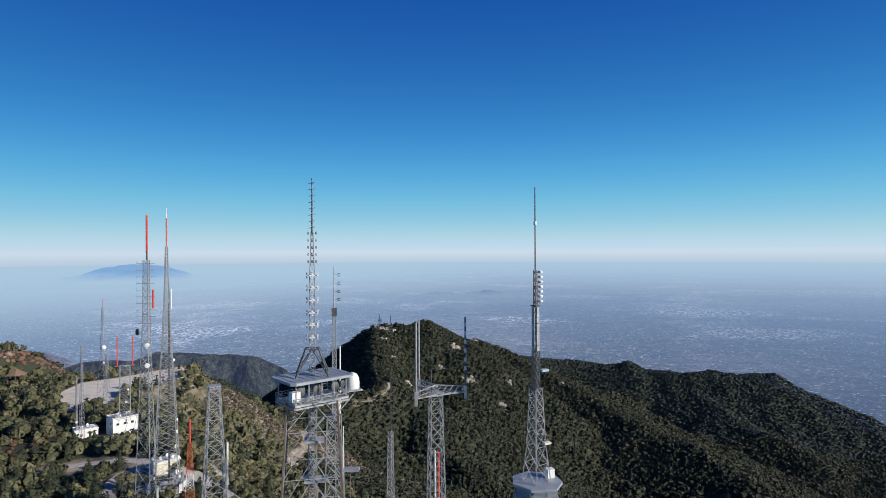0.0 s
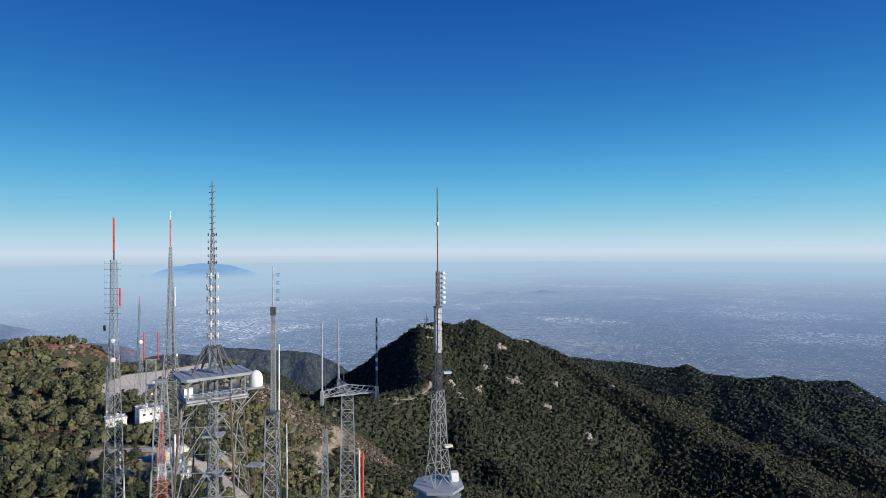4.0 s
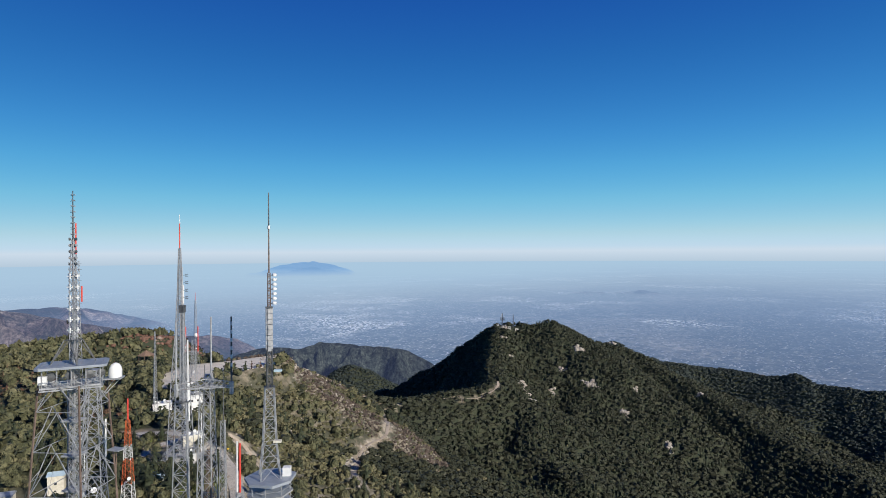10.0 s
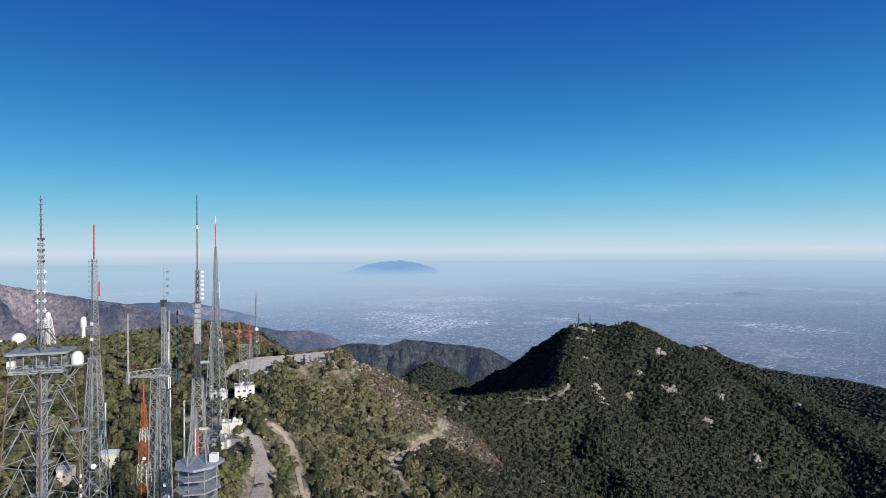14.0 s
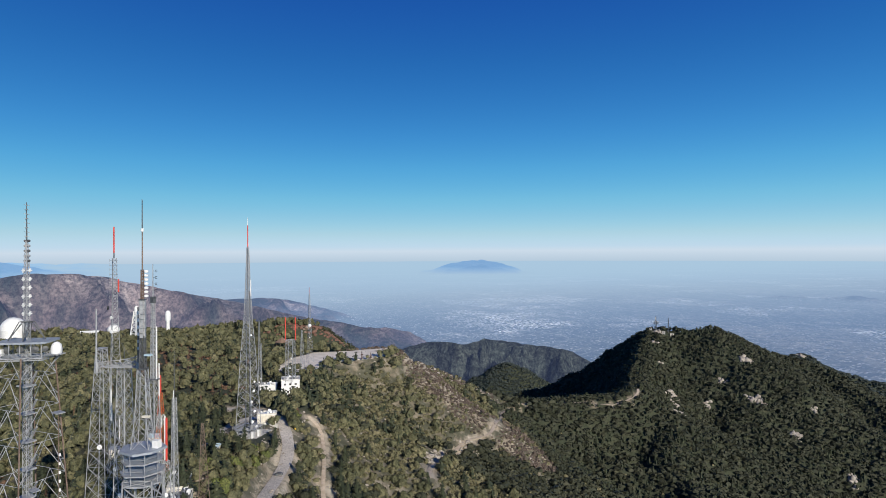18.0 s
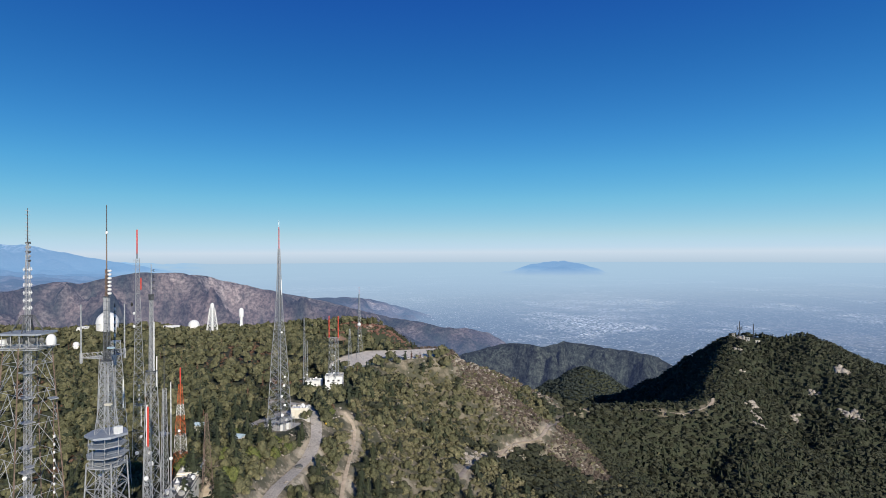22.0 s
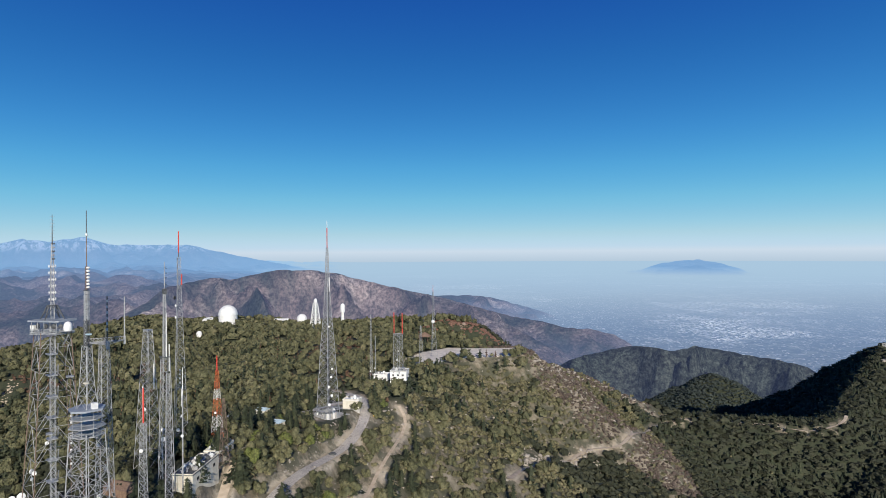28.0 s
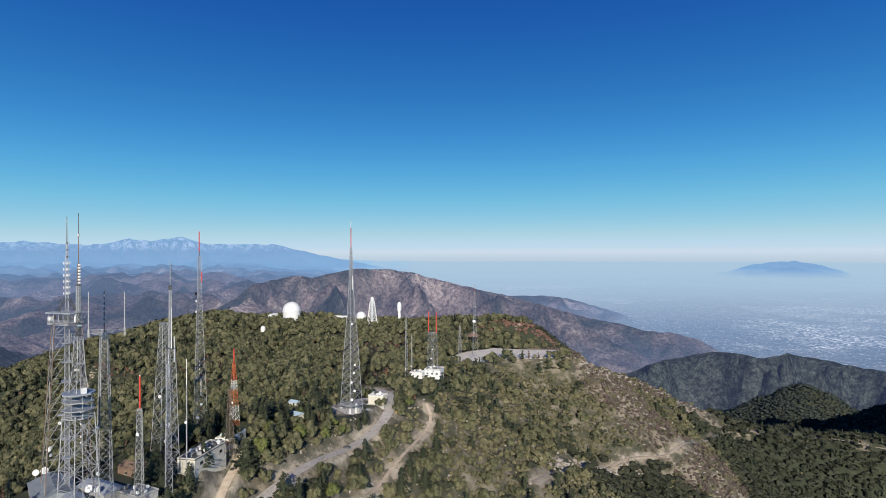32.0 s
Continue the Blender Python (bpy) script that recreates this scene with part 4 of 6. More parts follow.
def decked_tower():
    t = tower("broadcast_tower", 20.0, 125.1, 24, "slim grey lattice tower with a decked house and stacked white antennas")
    lattice(t, [(0, 5.4), (49, 3.5)], 4, 38, leg=0.36, brace=0.18, step=0.75, style="x", split=True)
    for z, r in ((47.6, 4.6), (50.4, 5.2), (53.2, 4.9)):
        deck = outline(7, r, 24)
        part("deck", Shape().prism(deck, z, z + 0.3), ROOF, t)
        part("deck_edge", Shape().tube([(x, y, z + 0.15) for x, y in deck + deck[:1]], 0.4), STEEL, t)
        part("rail", Shape().tube([(x * 0.98, y * 0.98, z + 1.35) for x, y in deck + deck[:1]], 0.09), STEEL, t)
    for x, y in outline(8, 4.5, 20):
        part("deck_post", Shape().bar((x * 0.95, y * 0.95, 47.6), (x, y, 56), 0.16), STEEL, t)
    roof = part("roof", Shape().prism([(-5.3, -1.9), (-1.9, -5.1), (3.5, -4.6), (5.5, -0.8), (4.3, 4.0), (-1.1, 5.3), (-4.8, 2.7)], 55.9, 56.5), ROOF, t, "pale grey sheet metal roof")
    part("roof_hatch", Shape().box(3.2, 1.8, 56.5, 1.7, 1.5, 1.9, 20), WHITE, roof)
    lattice(t, [(56, 2.2), (64, 1.45), (76.5, 0.95)], 4, 38, leg=0.22, brace=0.11, step=1.0, split=True)
    lattice(t, [(76.5, 0.6), (85, 0.55)], 4, 38, leg=0.24, brace=0.14, mat=DARK_STEEL, step=1.0)
    part("cap_plate", Shape().box(0, 0, 76.4, 2.3, 2.3, 0.25, 38), DARK_STEEL, t)
    for x, y, z in ((1.9, 0.4, 80.0), (2.2, -0.4, 64.5)):
        part("side_panel", Shape().box(x, y, z, 1.7, 1.1, 0.45, 25), PALE_BLUE if z > 70 else CREAM, t)
    for k in range(8):
        z = 84.6 + 1.2 * k
        for a in (38, 128, 218, 308):
            c, s = math.cos(radians(a)), math.sin(radians(a))
            part("panel_antenna", Shape().box(0.56 * c, 0.56 * s, z, 0.4, 0.8, 1.08, a), STEEL, t, "pale grey panel")
    part("panel_cap", Shape().box(0, 0, 94.2, 1.5, 1.5, 0.25, 38), DARK_STEEL, t)
    lattice(t, [(94.3, 0.3), (102, 0.26)], 4, 38, leg=0.15, brace=0.1, mat=RUST)
    for k in range(7):
        z = 95.2 + 1.05 * k
        d = part("white_disc", Shape().lathe(1.15, 0.35, [(0.42, z - 0.22), (0.55, z), (0.5, z + 0.3), (0.2, z + 0.42)], 12), WHITE, t, "white disc antenna", True)
        part("disc_arm", Shape().bar((0.3, 0.1, z), (1.1, 0.33, z), 0.13), DARK_STEEL, d)
    pole(t, 0, 0, 102, 112, 0.17, RUST, "upper_mast", "", 0.13)
    part("mast_collar", Shape().lathe(0, 0, [(0.3, 111.8), (0.36, 112), (0.3, 112.6)], 8), WHITE, t)
    pole(t, 0, 0, 112.5, 120, 0.15, DARK_STEEL, "top_rod", "", 0.11)
    return t


def dipole_tower():
    t = tower("lattice_tower", -89.2, 173.6, 26, "narrow three-legged grey tower with side dipoles and a red top pole")
    lattice(t, [(0, 3.8), (34, 2.6), (74, 1.3), (86, 0.95), (102, 0.85)], 3, 25, leg=0.2, brace=0.1, step=1.0)
    pole(t, 0, 0, 102, 104.6, 0.25, DARK_STEEL, "pole_foot")
    pole(t, 0, 0, 104.4, 115.6, 0.3, RED, "red_pole", "red fibreglass pole")
    pole(t, 1.3, 1.2, 87.4, 93, 0.3, RED, "red_pole", "short red fibreglass pole")
    for k in range(10):
        z = 83 + 2.0 * k
        part("dipole_arm", Shape().bar((-2.9, -0.4, z), (2.1, 0.5, z), 0.1), DARK_STEEL, t)
        part("dipole", Shape().bar((-2.8, -0.4, z - 0.5), (-2.8, -0.4, z + 0.7), 0.1), STEEL, t)
    part("round_dish", Shape().dish((-2.0, -1.6, 80.6), (-0.6, -0.8, 0), 0.95), BLACK, t, "dark round dish", True)
    dishes(t, [(0.9, -1.7, 76.6, 0.3, -1, 0.95), (0.9, -1.7, 70.6, 0.3, -1, 1.0), (2.4, -1.0, 12, 0.9, -0.5, 1.2), (2.4, -1.4, 6, 0.9, -0.5, 1.3), (2.2, 0.8, 19, 0.9, 0.3, 1.0)])
    pole(t, 2.9, 0.6, 24, 34, 0.16, WHITE, "whip")
    for k in range(4):
        part("white_drum", Shape().lathe(2.0, 0, [(0.28, 36 + 2.2 * k), (0.32, 36.5 + 2.2 * k), (0.2, 36.9 + 2.2 * k)], 8), WHITE, t)
    return t


def red_top_tower():
    t = tower("lattice_tower", -132.9, 277.1, 17, "tall silver lattice tower with a red tip above a road")
    lattice(t, [(0, 5.6), (49, 3.3), (70, 1.9), (91, 1.1), (116.2, 0.45)], 4, 20, leg=0.36, brace=0.17, step=0.62, split=True)
    pole(t, 0, 0, 116.2, 130, 0.32, RED, "red_pole", "red fibreglass pole")
    pole(t, 0, 0, 130, 134.8, 0.16, WHITE, "tip_rod")
    pole(t, 2.0, 0.5, 86, 96, 0.3, WHITE, "white_pole")
    dishes(t, [(5.4, -1.5, 9, 0.9, -0.5, 1.4), (5.2, 0.6, 15, 0.9, -0.2, 1.2), (4.9, -1.6, 21, 0.9, -0.4, 1.3), (4.6, 0.4, 27.5, 1, 0, 1.2), (5.2, 2.0, 5, 0.9, 0.2, 1.5), (3.7, -0.6, 62, 0.9, -0.3, 0.9), (4.4, 1.2, 33, 0.9, 0, 1.0), (-3.2, -4.6, 30, -0.4, -0.9, 1.0)])
    for k in range(7):
        part("equipment_cabinet", Shape().box(-5 + 1.7 * k, -6.6 + 0.3 * (k % 3), 0, 1.3, 1.0, 2.0 + 0.5 * (k % 2), 20), (STEEL, WHITE, GREY)[k % 3], t)
    for k in range(14):
        part("equipment_cabinet", Shape().box(6.2 + 1.1 * (k % 3), -5.5 + 1.5 * (k // 2), 0, 1.2, 1.1, 2.2 + 0.9 * (k % 3), 20), (WHITE, STEEL, WHITE, GREY)[k % 4], t)
    gallery = Shape()
    for a in range(4):
        c, d = math.cos(radians(20 + 90 * a)), math.sin(radians(20 + 90 * a))
        gallery.box(6.2 * c, 6.2 * d, 4.6, 1.4, 13.8, 0.16, 20 + 90 * a)
        for z in (5.2, 5.8):
            gallery.box(6.85 * c, 6.85 * d, z, 0.09, 13.8, 0.09, 20 + 90 * a)
        for k in range(-3, 4):
            gallery.box(6.85 * c - 2.25 * k * d, 6.85 * d + 2.25 * k * c, 0, 0.12, 0.12, 5.85, 20 + 90 * a)
    part("gallery", gallery, STEEL, t, "galvanised steel walkway with rails round the tower base")
    for k, (x, y) in enumerate(((-2.2, -2.0), (0.6, -2.4), (2.6, -0.6), (-2.6, 1.2), (0.4, 1.8), (2.4, 2.2))):
        part("equipment_cabinet", Shape().box(x, y, 0, 1.7, 1.5, 3.2 + 1.3 * (k % 3), 20), (WHITE, GREY, STEEL)[k % 3], t)
    part("cable_ladder", Shape().box(0.9, 0.4, 5, 0.9, 0.18, 84, 20), DARK_STEEL, t, "dark feeder cables on a vertical ladder")
    part("fence_panel", Shape().box(0, -8.4, 0, 15, 0.12, 2.2, 20), STEEL, t)
    part("fence_panel", Shape().box(-8.6, -1, 0, 0.12, 14, 2.2, 20), STEEL, t)
    return t


def column_tower():
    t = tower("lattice_tower", -29.6, 156.5, 26, "grey three-legged tower with a dark column and stacked antennas")
    lattice(t, [(0, 3.2), (60, 1.7)], 3, 50, leg=0.3, brace=0.15, step=1.0)
    part("deck", Shape().prism(outline(6, 2.3), 60, 60.3), DARK_STEEL, t)
    lattice(t, [(60, 0.6), (87, 0.42)], 4, 10, leg=0.24, brace=0.13, step=1.0)
    part("collar", Shape().box(0, 0, 86.8, 1.4, 1.4, 2.2, 10), DARK_STEEL, t)
    pole(t, 0, 0, 89, 100.4, 0.2, STEEL, "top_mast", "", 0.12)
    for k in range(4):
        z = 91.2 + 2.25 * k
        a = part("side_antenna", Shape().bar((0.2, 0.1, z), (1.3, 0.5, z), 0.12), BLACK, t)
        for dz in (-0.3, 0.3):
            part("element", Shape().bar((0.8, 0.3, z + dz), (1.6, 0.6, z + dz), 0.2), BLACK, a)
    pole(t, 1.5, 0.4, 60, 78.6, 0.2, WHITE, "white_pole", "white fibreglass pole")
    pole(t, 0.9, 1.6, 54, 65.5, 0.2, WHITE, "white_pole", "white fibreglass pole")
    dishes(t, [(1.9, -1.2, 30, 0.9, -0.5, 1.0), (2.0, -1.0, 26, 0.9, -0.5, 1.3), (-0.5, -2.3, 18, 0, -1, 0.9)])
    return t


def arm_tower():
    t = tower("lattice_tower", -1.8, 131.9, 30, "grey lattice tower with a three-armed top carrying tall poles")
    lattice(t, [(0, 2.7), (68, 1.25)], 4, 15, leg=0.22, brace=0.11, step=1.0)
    hub = Vector((0, 0, 68))
    tips = [Vector((-4.2, -5.6, 68)), Vector((-4.1, 6.9, 68)), Vector((6.8, 0.3, 68))]
    for tip in tips:
        side = (tip - hub).cross(Vector((0, 0, 1))).normalized() * 1.0
        arm = Shape()
        n = 5
        for off, rise in ((side, 0), (-side, 0), (Vector(), 1.7)):
            arm.tube([hub + off * 1.4 + Vector((0, 0, rise)), tip + off * 0.5 + Vector((0, 0, rise * 0.75))], 0.22)
        for k in range(n):
            f, g = k / n, (k + 1) / n
            low, up = hub.lerp(tip, f), hub.lerp(tip, g)
            arm.bar(low + side, up + Vector((0, 0, 1.6)), 0.13).bar(low - side, up + Vector((0, 0, 1.6)), 0.13).bar(low + side, low - side, 0.13).bar(low + side, up - side, 0.11)
        part("truss_arm", arm, STEEL, t)
    part("arm_ring", Shape().tube([tips[0], tips[1], tips[2], tips[0]], 0.22), STEEL, t)
    for (x, y, _), z, mat in zip(tips, (84.5, 84.0, 85.1), (STEEL, STEEL, DARK_STEEL)):
        pole(t, x, y, 66.2, z, 0.24, mat, "tall_pole", "tall antenna pole", 0.2)
        part("pole_clamp", Shape().box(x, y, 66.4, 0.7, 0.7, 3.0), STEEL, t)
    for k in range(6):
        part("pole_band", Shape().lathe(6.8, 0.3, [(0.26, 73 + 2.0 * k), (0.26, 73.9 + 2.0 * k)], 8), WHITE, t)
    pole(t, -1.0, 0.5, 68, 73, 0.1, DARK_STEEL, "whip")
    pole(t, 2.2, -1.6, 20, 44, 0.18, RUST, "cable_run")
    dishes(t, [(1.9, -2.2, 32, 0.6, -0.8, 0.9), (2.2, -2.0, 14, 0.8, -0.6, 1.1)])
    return t


def small_towers():
    t = tower("pole_tower", -1.7, 144.3, 27, "small grey lattice tower carrying a red and a white pole")
    lattice(t, [(0, 1.8), (40, 0.85)], 3, 0, leg=0.2, brace=0.11)
    pole(t, 0.35, 0, 40, 53, 0.3, RED, "red_pole", "red fibreglass pole")
    pole(t, -0.5, 0, 40, 53.4, 0.24, WHITE, "white_pole")
    dishes(t, [(1.2, -0.9, 30, 0.8, -0.6, 1.0)])
    t = thing("antenna_mast", -28.4, 163.2, 25, "tall slender white pole mast with small side antennas", "mast")
    pole(t, 0, 0, 0, 44, 0.34, STEEL, "shaft", "", 0.26)
    pole(t, 0, 0, 44, 56, 0.22, WHITE, "whip", "", 0.12)
    for k in range(6):
        part("side_element", Shape().bar((0, 0, 40 + 2.2 * k), (0.9, -0.3, 40.2 + 2.2 * k), 0.16), STEEL, t)
    dishes(t, [(0.9, -0.4, 27, 0.9, -0.3, 0.9)])
    t = tower("spike_tower", -14.2, 154.8, 26, "thin grey lattice tower with a spiked top rod")
    lattice(t, [(0, 1.6), (56, 0.6)], 3, 40, leg=0.2, brace=0.1)
    pole(t, 0, 0, 56, 72, 0.16, DARK_STEEL, "top_rod", "", 0.08)
    for k in range(9):
        part("spike", Shape().bar((0, 0, 58 + 1.5 * k), (1.1, 0.2, 58.3 + 1.5 * k), 0.1), DARK_STEEL, t)
    t = tower("striped_tower", -84.2, 191.4, 23, "orange and white banded lattice tower among oaks")
    lattice(t, [(0, 2.6), (44, 0.55)], 4, 25, leg=0.15, brace=0.06, step=0.75, bands=lambda z: ORANGE if (z < 10.4 or 19.2 < z < 28.8 or z > 34.4) else WHITE)
    pole(t, 0, 0, 44, 52, 0.3, RED, "red_pole", "orange-red tip pole")
    dishes(t, [(1.7, -1.3, 22, 0.8, -0.6, 0.9)])
    t = tower("rusty_tower", -41.8, 183.6, 30, "thin rusty brown lattice tower beside the road")
    lattice(t, [(0, 2.3), (32, 0.45)], 3, 10, leg=0.2, brace=0.1, mat=RUST)
    t = tower("lattice_tower", -61.5, 154.8, 30, "plain grey tapering lattice tower with a flat top")
    lattice(t, [(0, 4.4), (64.4, 1.3)], 4, 30, leg=0.26, brace=0.13, step=0.85)
    part("top_frame", Shape().box(0, 0, 64.3, 3.1, 3.1, 0.25, 30), STEEL, t)
    pole(t, 2.7, 2.1, 37, 48.7, 0.26, WHITE, "white_pole", "white fibreglass pole")
    dishes(t, [(2.2, -1.9, 28, 0.7, -0.7, 1.2)])
    # pair of red poles over the white transmitter house
    t = tower("twin_tower", -209.8, 380.1, 21, "twin grey lattice tower with two red poles over a roof")
    lattice(t, [(0, 3.2), (35, 2.9)], 4, 26, leg=0.28, brace=0.14, step=0.9)
    part("cross_beam", Shape().bar((-5.2, -2.6, 35.2), (5.2, 2.6, 35.2), 0.35), STEEL, t)
    for s in (-1, 1):
        pole(t, 3.95 * s, 1.9 * s, 35, 54, 0.4, RED, "red_pole", "red fibreglass pole")
    dishes(t, [(2.4, -2.8, 12, 0.5, -0.8, 1.0), (3.0, -1.8, 20, 0.7, -0.6, 0.8)])
    t = tower("lattice_tower", -272.8, 461.9, 17, "slim grey three-legged mast tower beside a car park")
    lattice(t, [(0, 3.6), (30, 1.7), (70, 0.5)], 3, 20, leg=0.2, brace=0.1)
    pole(t, 0, 0, 70, 77, 0.14, RED, "tip_rod")
    dishes(t, [(1.8, -1.4, 26, 0.7, -0.7, 0.9)])
    part("ball_radome", Shape().lathe(1.4, -1.2, [(0.2, 36), (1.5, 36.8), (1.9, 38), (1.5, 39.2), (0.2, 40)], 14), WHITE, t, "white ball radome", True)
    for x, y, z, top in ((-226.5, 361.2, 12, 73.2), (-236, 371, 12, 52)):
        t = tower("guyed_mast", x, y, z, "thin grey lattice mast beside the white transmitter house")
        lattice(t, [(0, 1.5 if top > 60 else 0.5), (top - z, 0.35)], 3, 15, leg=0.18, brace=0.09)
        part("drum", Shape().dish((0.6, -0.8, 10), (0.5, -0.9, 0), 0.7), WHITE, t, "", True)
    t = tower("guyed_mast", -252, 432, 15, "thin grey lattice mast at the edge of the car park")
    lattice(t, [(0, 2.4), (40, 0.6)], 3, 15, leg=0.2, brace=0.1)


roofed_tower()
decked_tower()
dipole_tower()
red_top_tower()
column_tower()
arm_tower()
small_towers()

# guy wires of the dipole tower
for gx, gy in ((-62, 205), (-122, 186), (-90, 140)):
    wire = thing("guy_wire", gx, gy, height_at(gx, gy), "thin steel guy wire anchored in the ground", "wire", "guy wires of the dipole tower")
    part("strand", Shape().bar((0, 0, 0), (-89.2 - gx, 173.6 - gy, 96 - wire.location.z), 0.07, 4), DARK_STEEL, wire)

# ---- roads, yards and buildings ----
def ribbon(name, index, mat, label, half, lift):
    line, level, _ = WAYS[index]
    co, faces = [], []
    n = 5
    for k, (x, y) in enumerate(line):
        a, b = line[max(k - 1, 0)], line[min(k + 1, len(line) - 1)]
        d = Vector((b[0] - a[0], b[1] - a[1], 0)).normalized()
        for j in range(n):
            off = (j / (n - 1) * 2 - 1) * half * (1 + 0.10 * lattice_noise(np.array([x * 1.0]), np.array([y + j * 40.0]), 9.0, 3)[0])
            co.append((x + d.y * off, y - d.x * off, level[k] + lift + 0.12 * (1 - (j / (n - 1) * 2 - 1) ** 2)))
    for k in range(len(line) - 1):
        for j in range(n - 1):
            a = k * n + j
            faces.append((a, a + 1, a + n + 1, a + n))
    return tagged(mesh_from(name, np.array(co), np.array(faces), mat, True), label, "road", kind="structure")


ribbon("road", 0, ASPHALT, "winding old grey asphalt mountain road", 3.6, 0.35)
ribbon("service_road", 1, ASPHALT, "short asphalt service road round the tower yard", 2.8, 0.45)
ribbon("foot_trail", 2, DIRT, "pale dirt trail down the brushy slope", 1.2, 0.35)
ribbon("fire_trail", 3, DIRT, "pale dirt fire road crossing the rocky spur", 2.1, 0.5)
ribbon("yard_track", 4, DIRT, "dusty dirt track beside the long cream house", 2.2, 0.35)
lot = new("car_park", Shape().prism(LOT_EDGE, 10.4, 13.15).data("car_park", LOT))
tagged(lot, "wide pale empty gravel and asphalt car park", "car park", kind="structure")
for (x, y, w, d, a) in ((-134, 279, 20, 18, 20), (-146, 302, 15, 11, 45)):
    z = height_at(x, y)
    tagged(new("yard_slab", Shape().box(x, y, z - 2.5, w, d, 2.65, a).data("yard_slab", GREY)), "levelled concrete yard round a tower base", "yard", kind="structure")


def house(name, x, y, z, sx, sy, sz, turn, wall, roof_mat, label, windows=(), gable=0.0):
    """Walls, roof with a lip, and windows as (side, along, up, width, height)."""
    h = thing(name, x, y, z, label, "building")
    h.rotation_euler[2] = radians(turn)
    part("wall", Shape().box(0, 0, -7, sx, sy, sz + 7), wall, h)
    if gable:
        co = [(-sx / 2 - 0.5, -sy / 2 - 0.5, sz), (sx / 2 + 0.5, -sy / 2 - 0.5, sz), (sx / 2 + 0.5, sy / 2 + 0.5, sz), (-sx / 2 - 0.5, sy / 2 + 0.5, sz), (-sx / 2 - 0.5, 0, sz + gable), (sx / 2 + 0.5, 0, sz + gable)]
        part("roof", Shape().add(co, [(0, 1, 5, 4), (2, 3, 4, 5), (0, 4, 3), (1, 2, 5), (3, 2, 1, 0)]), roof_mat, h)
    else:
        part("roof", Shape().box(0, 0, sz, sx + 0.5, sy + 0.5, 0.35), roof_mat, h)
        for px, py, w, d in ((0, -sy / 2, sx + 0.5, 0.3), (0, sy / 2, sx + 0.5, 0.3), (-sx / 2, 0, 0.3, sy), (sx / 2, 0, 0.3, sy)):
            part("parapet", Shape().box(px, py, sz + 0.35, w, d, 0.5), wall, h)
    for side, along, up, w, t in windows:
        x0, y0, q = {"front": (along, -sy / 2 - 0.02, 0), "right": (sx / 2 + 0.02, along, 90), "left": (-sx / 2 - 0.02, along, 90)}[side]
        win = part("window", Shape().box(x0, y0, up, w, 0.1, t, q), GLASS_DARK, h, "dark glass window")
        part("sill", Shape().box(x0, y0 - 0.05 * (side == "front"), up - 0.15, w + 0.3, 0.3, 0.15, q), GREY, win)
        part("lintel", Shape().box(x0, y0, up + t, w + 0.2, 0.22, 0.14, q), GREY, win)
    return h


def roof_gear(parent, sx, sy, z, count, seed):
    """Ducts, boxes and small dishes standing on a roof."""
    r = random.Random(seed)
    for k in range(count):
        x, y = r.uniform(-sx / 2, sx / 2) * 0.85, r.uniform(-sy / 2, sy / 2) * 0.85
        if k % 4 == 0:
            part("roof_dish", Shape().dish((x, y, z + 1.2), (r.uniform(-1, 1), -1, 0.15), r.uniform(0.6, 1.1)), WHITE, parent, "white dish", True)
            part("dish_mast", Shape().bar((x, y, z), (x, y, z + 1.2), 0.15), STEEL, parent)
        elif k % 4 == 1:
            part("duct", Shape().tube([(x, y, z + 0.1), (x, y, z + 1.3), (x + r.uniform(-2, 2), y + r.uniform(-1, 1), z + 1.3)], 0.5), STEEL, parent)
        else:
            part("roof_unit", Shape().box(x, y, z, r.uniform(0.8, 2.6), r.uniform(0.8, 2.0), r.uniform(0.7, 1.9), r.uniform(0, 90)), r.choice((STEEL, WHITE, GREY, DARK_STEEL)), parent)


# white transmitter house under the twin tower
h = house("transmitter_house", -214, 384, 9.5, 15, 13, 12.5, 47, WHITE, GREY, "white three-storey transmitter house with dark windows on a slope",
          [("front", a, 8.6, 1.7, 1.3) for a in (-4.6, -0.2, 4.2)] + [("front", a, 2.4, 1.5, 1.3) for a in (-5.4, -2.0, 1.4, 4.8)] + [("right", a, 8.6, 1.4, 1.2) for a in (-3.6, 2.2)] + [("left", -2, 8.6, 1.4, 1.2)])
part("vent_box", Shape().box(3, 3, 12.8, 3, 2.2, 1.6), STEEL, h)
roof_gear(h, 13, 11, 12.85, 12, 3)
h = house("equipment_house", -234, 377, 10.5, 13, 10, 5.5, 40, WHITE, WHITE, "low white equipment house crowded with roof dishes",
          [("front", -3, 2, 1.4, 1.4), ("front", 2, 2, 1.4, 1.4)])
roof_gear(h, 12, 9, 5.9, 16, 4)
# cream house beside the red-topped tower
h = house("equipment_house", -145.5, 302, 16, 12, 8, 6.2, 45, CREAM, WHITE, "plain cream equipment house with dishes on its roof", [])
roof_gear(h, 12, 7, 6.6, 9, 5)
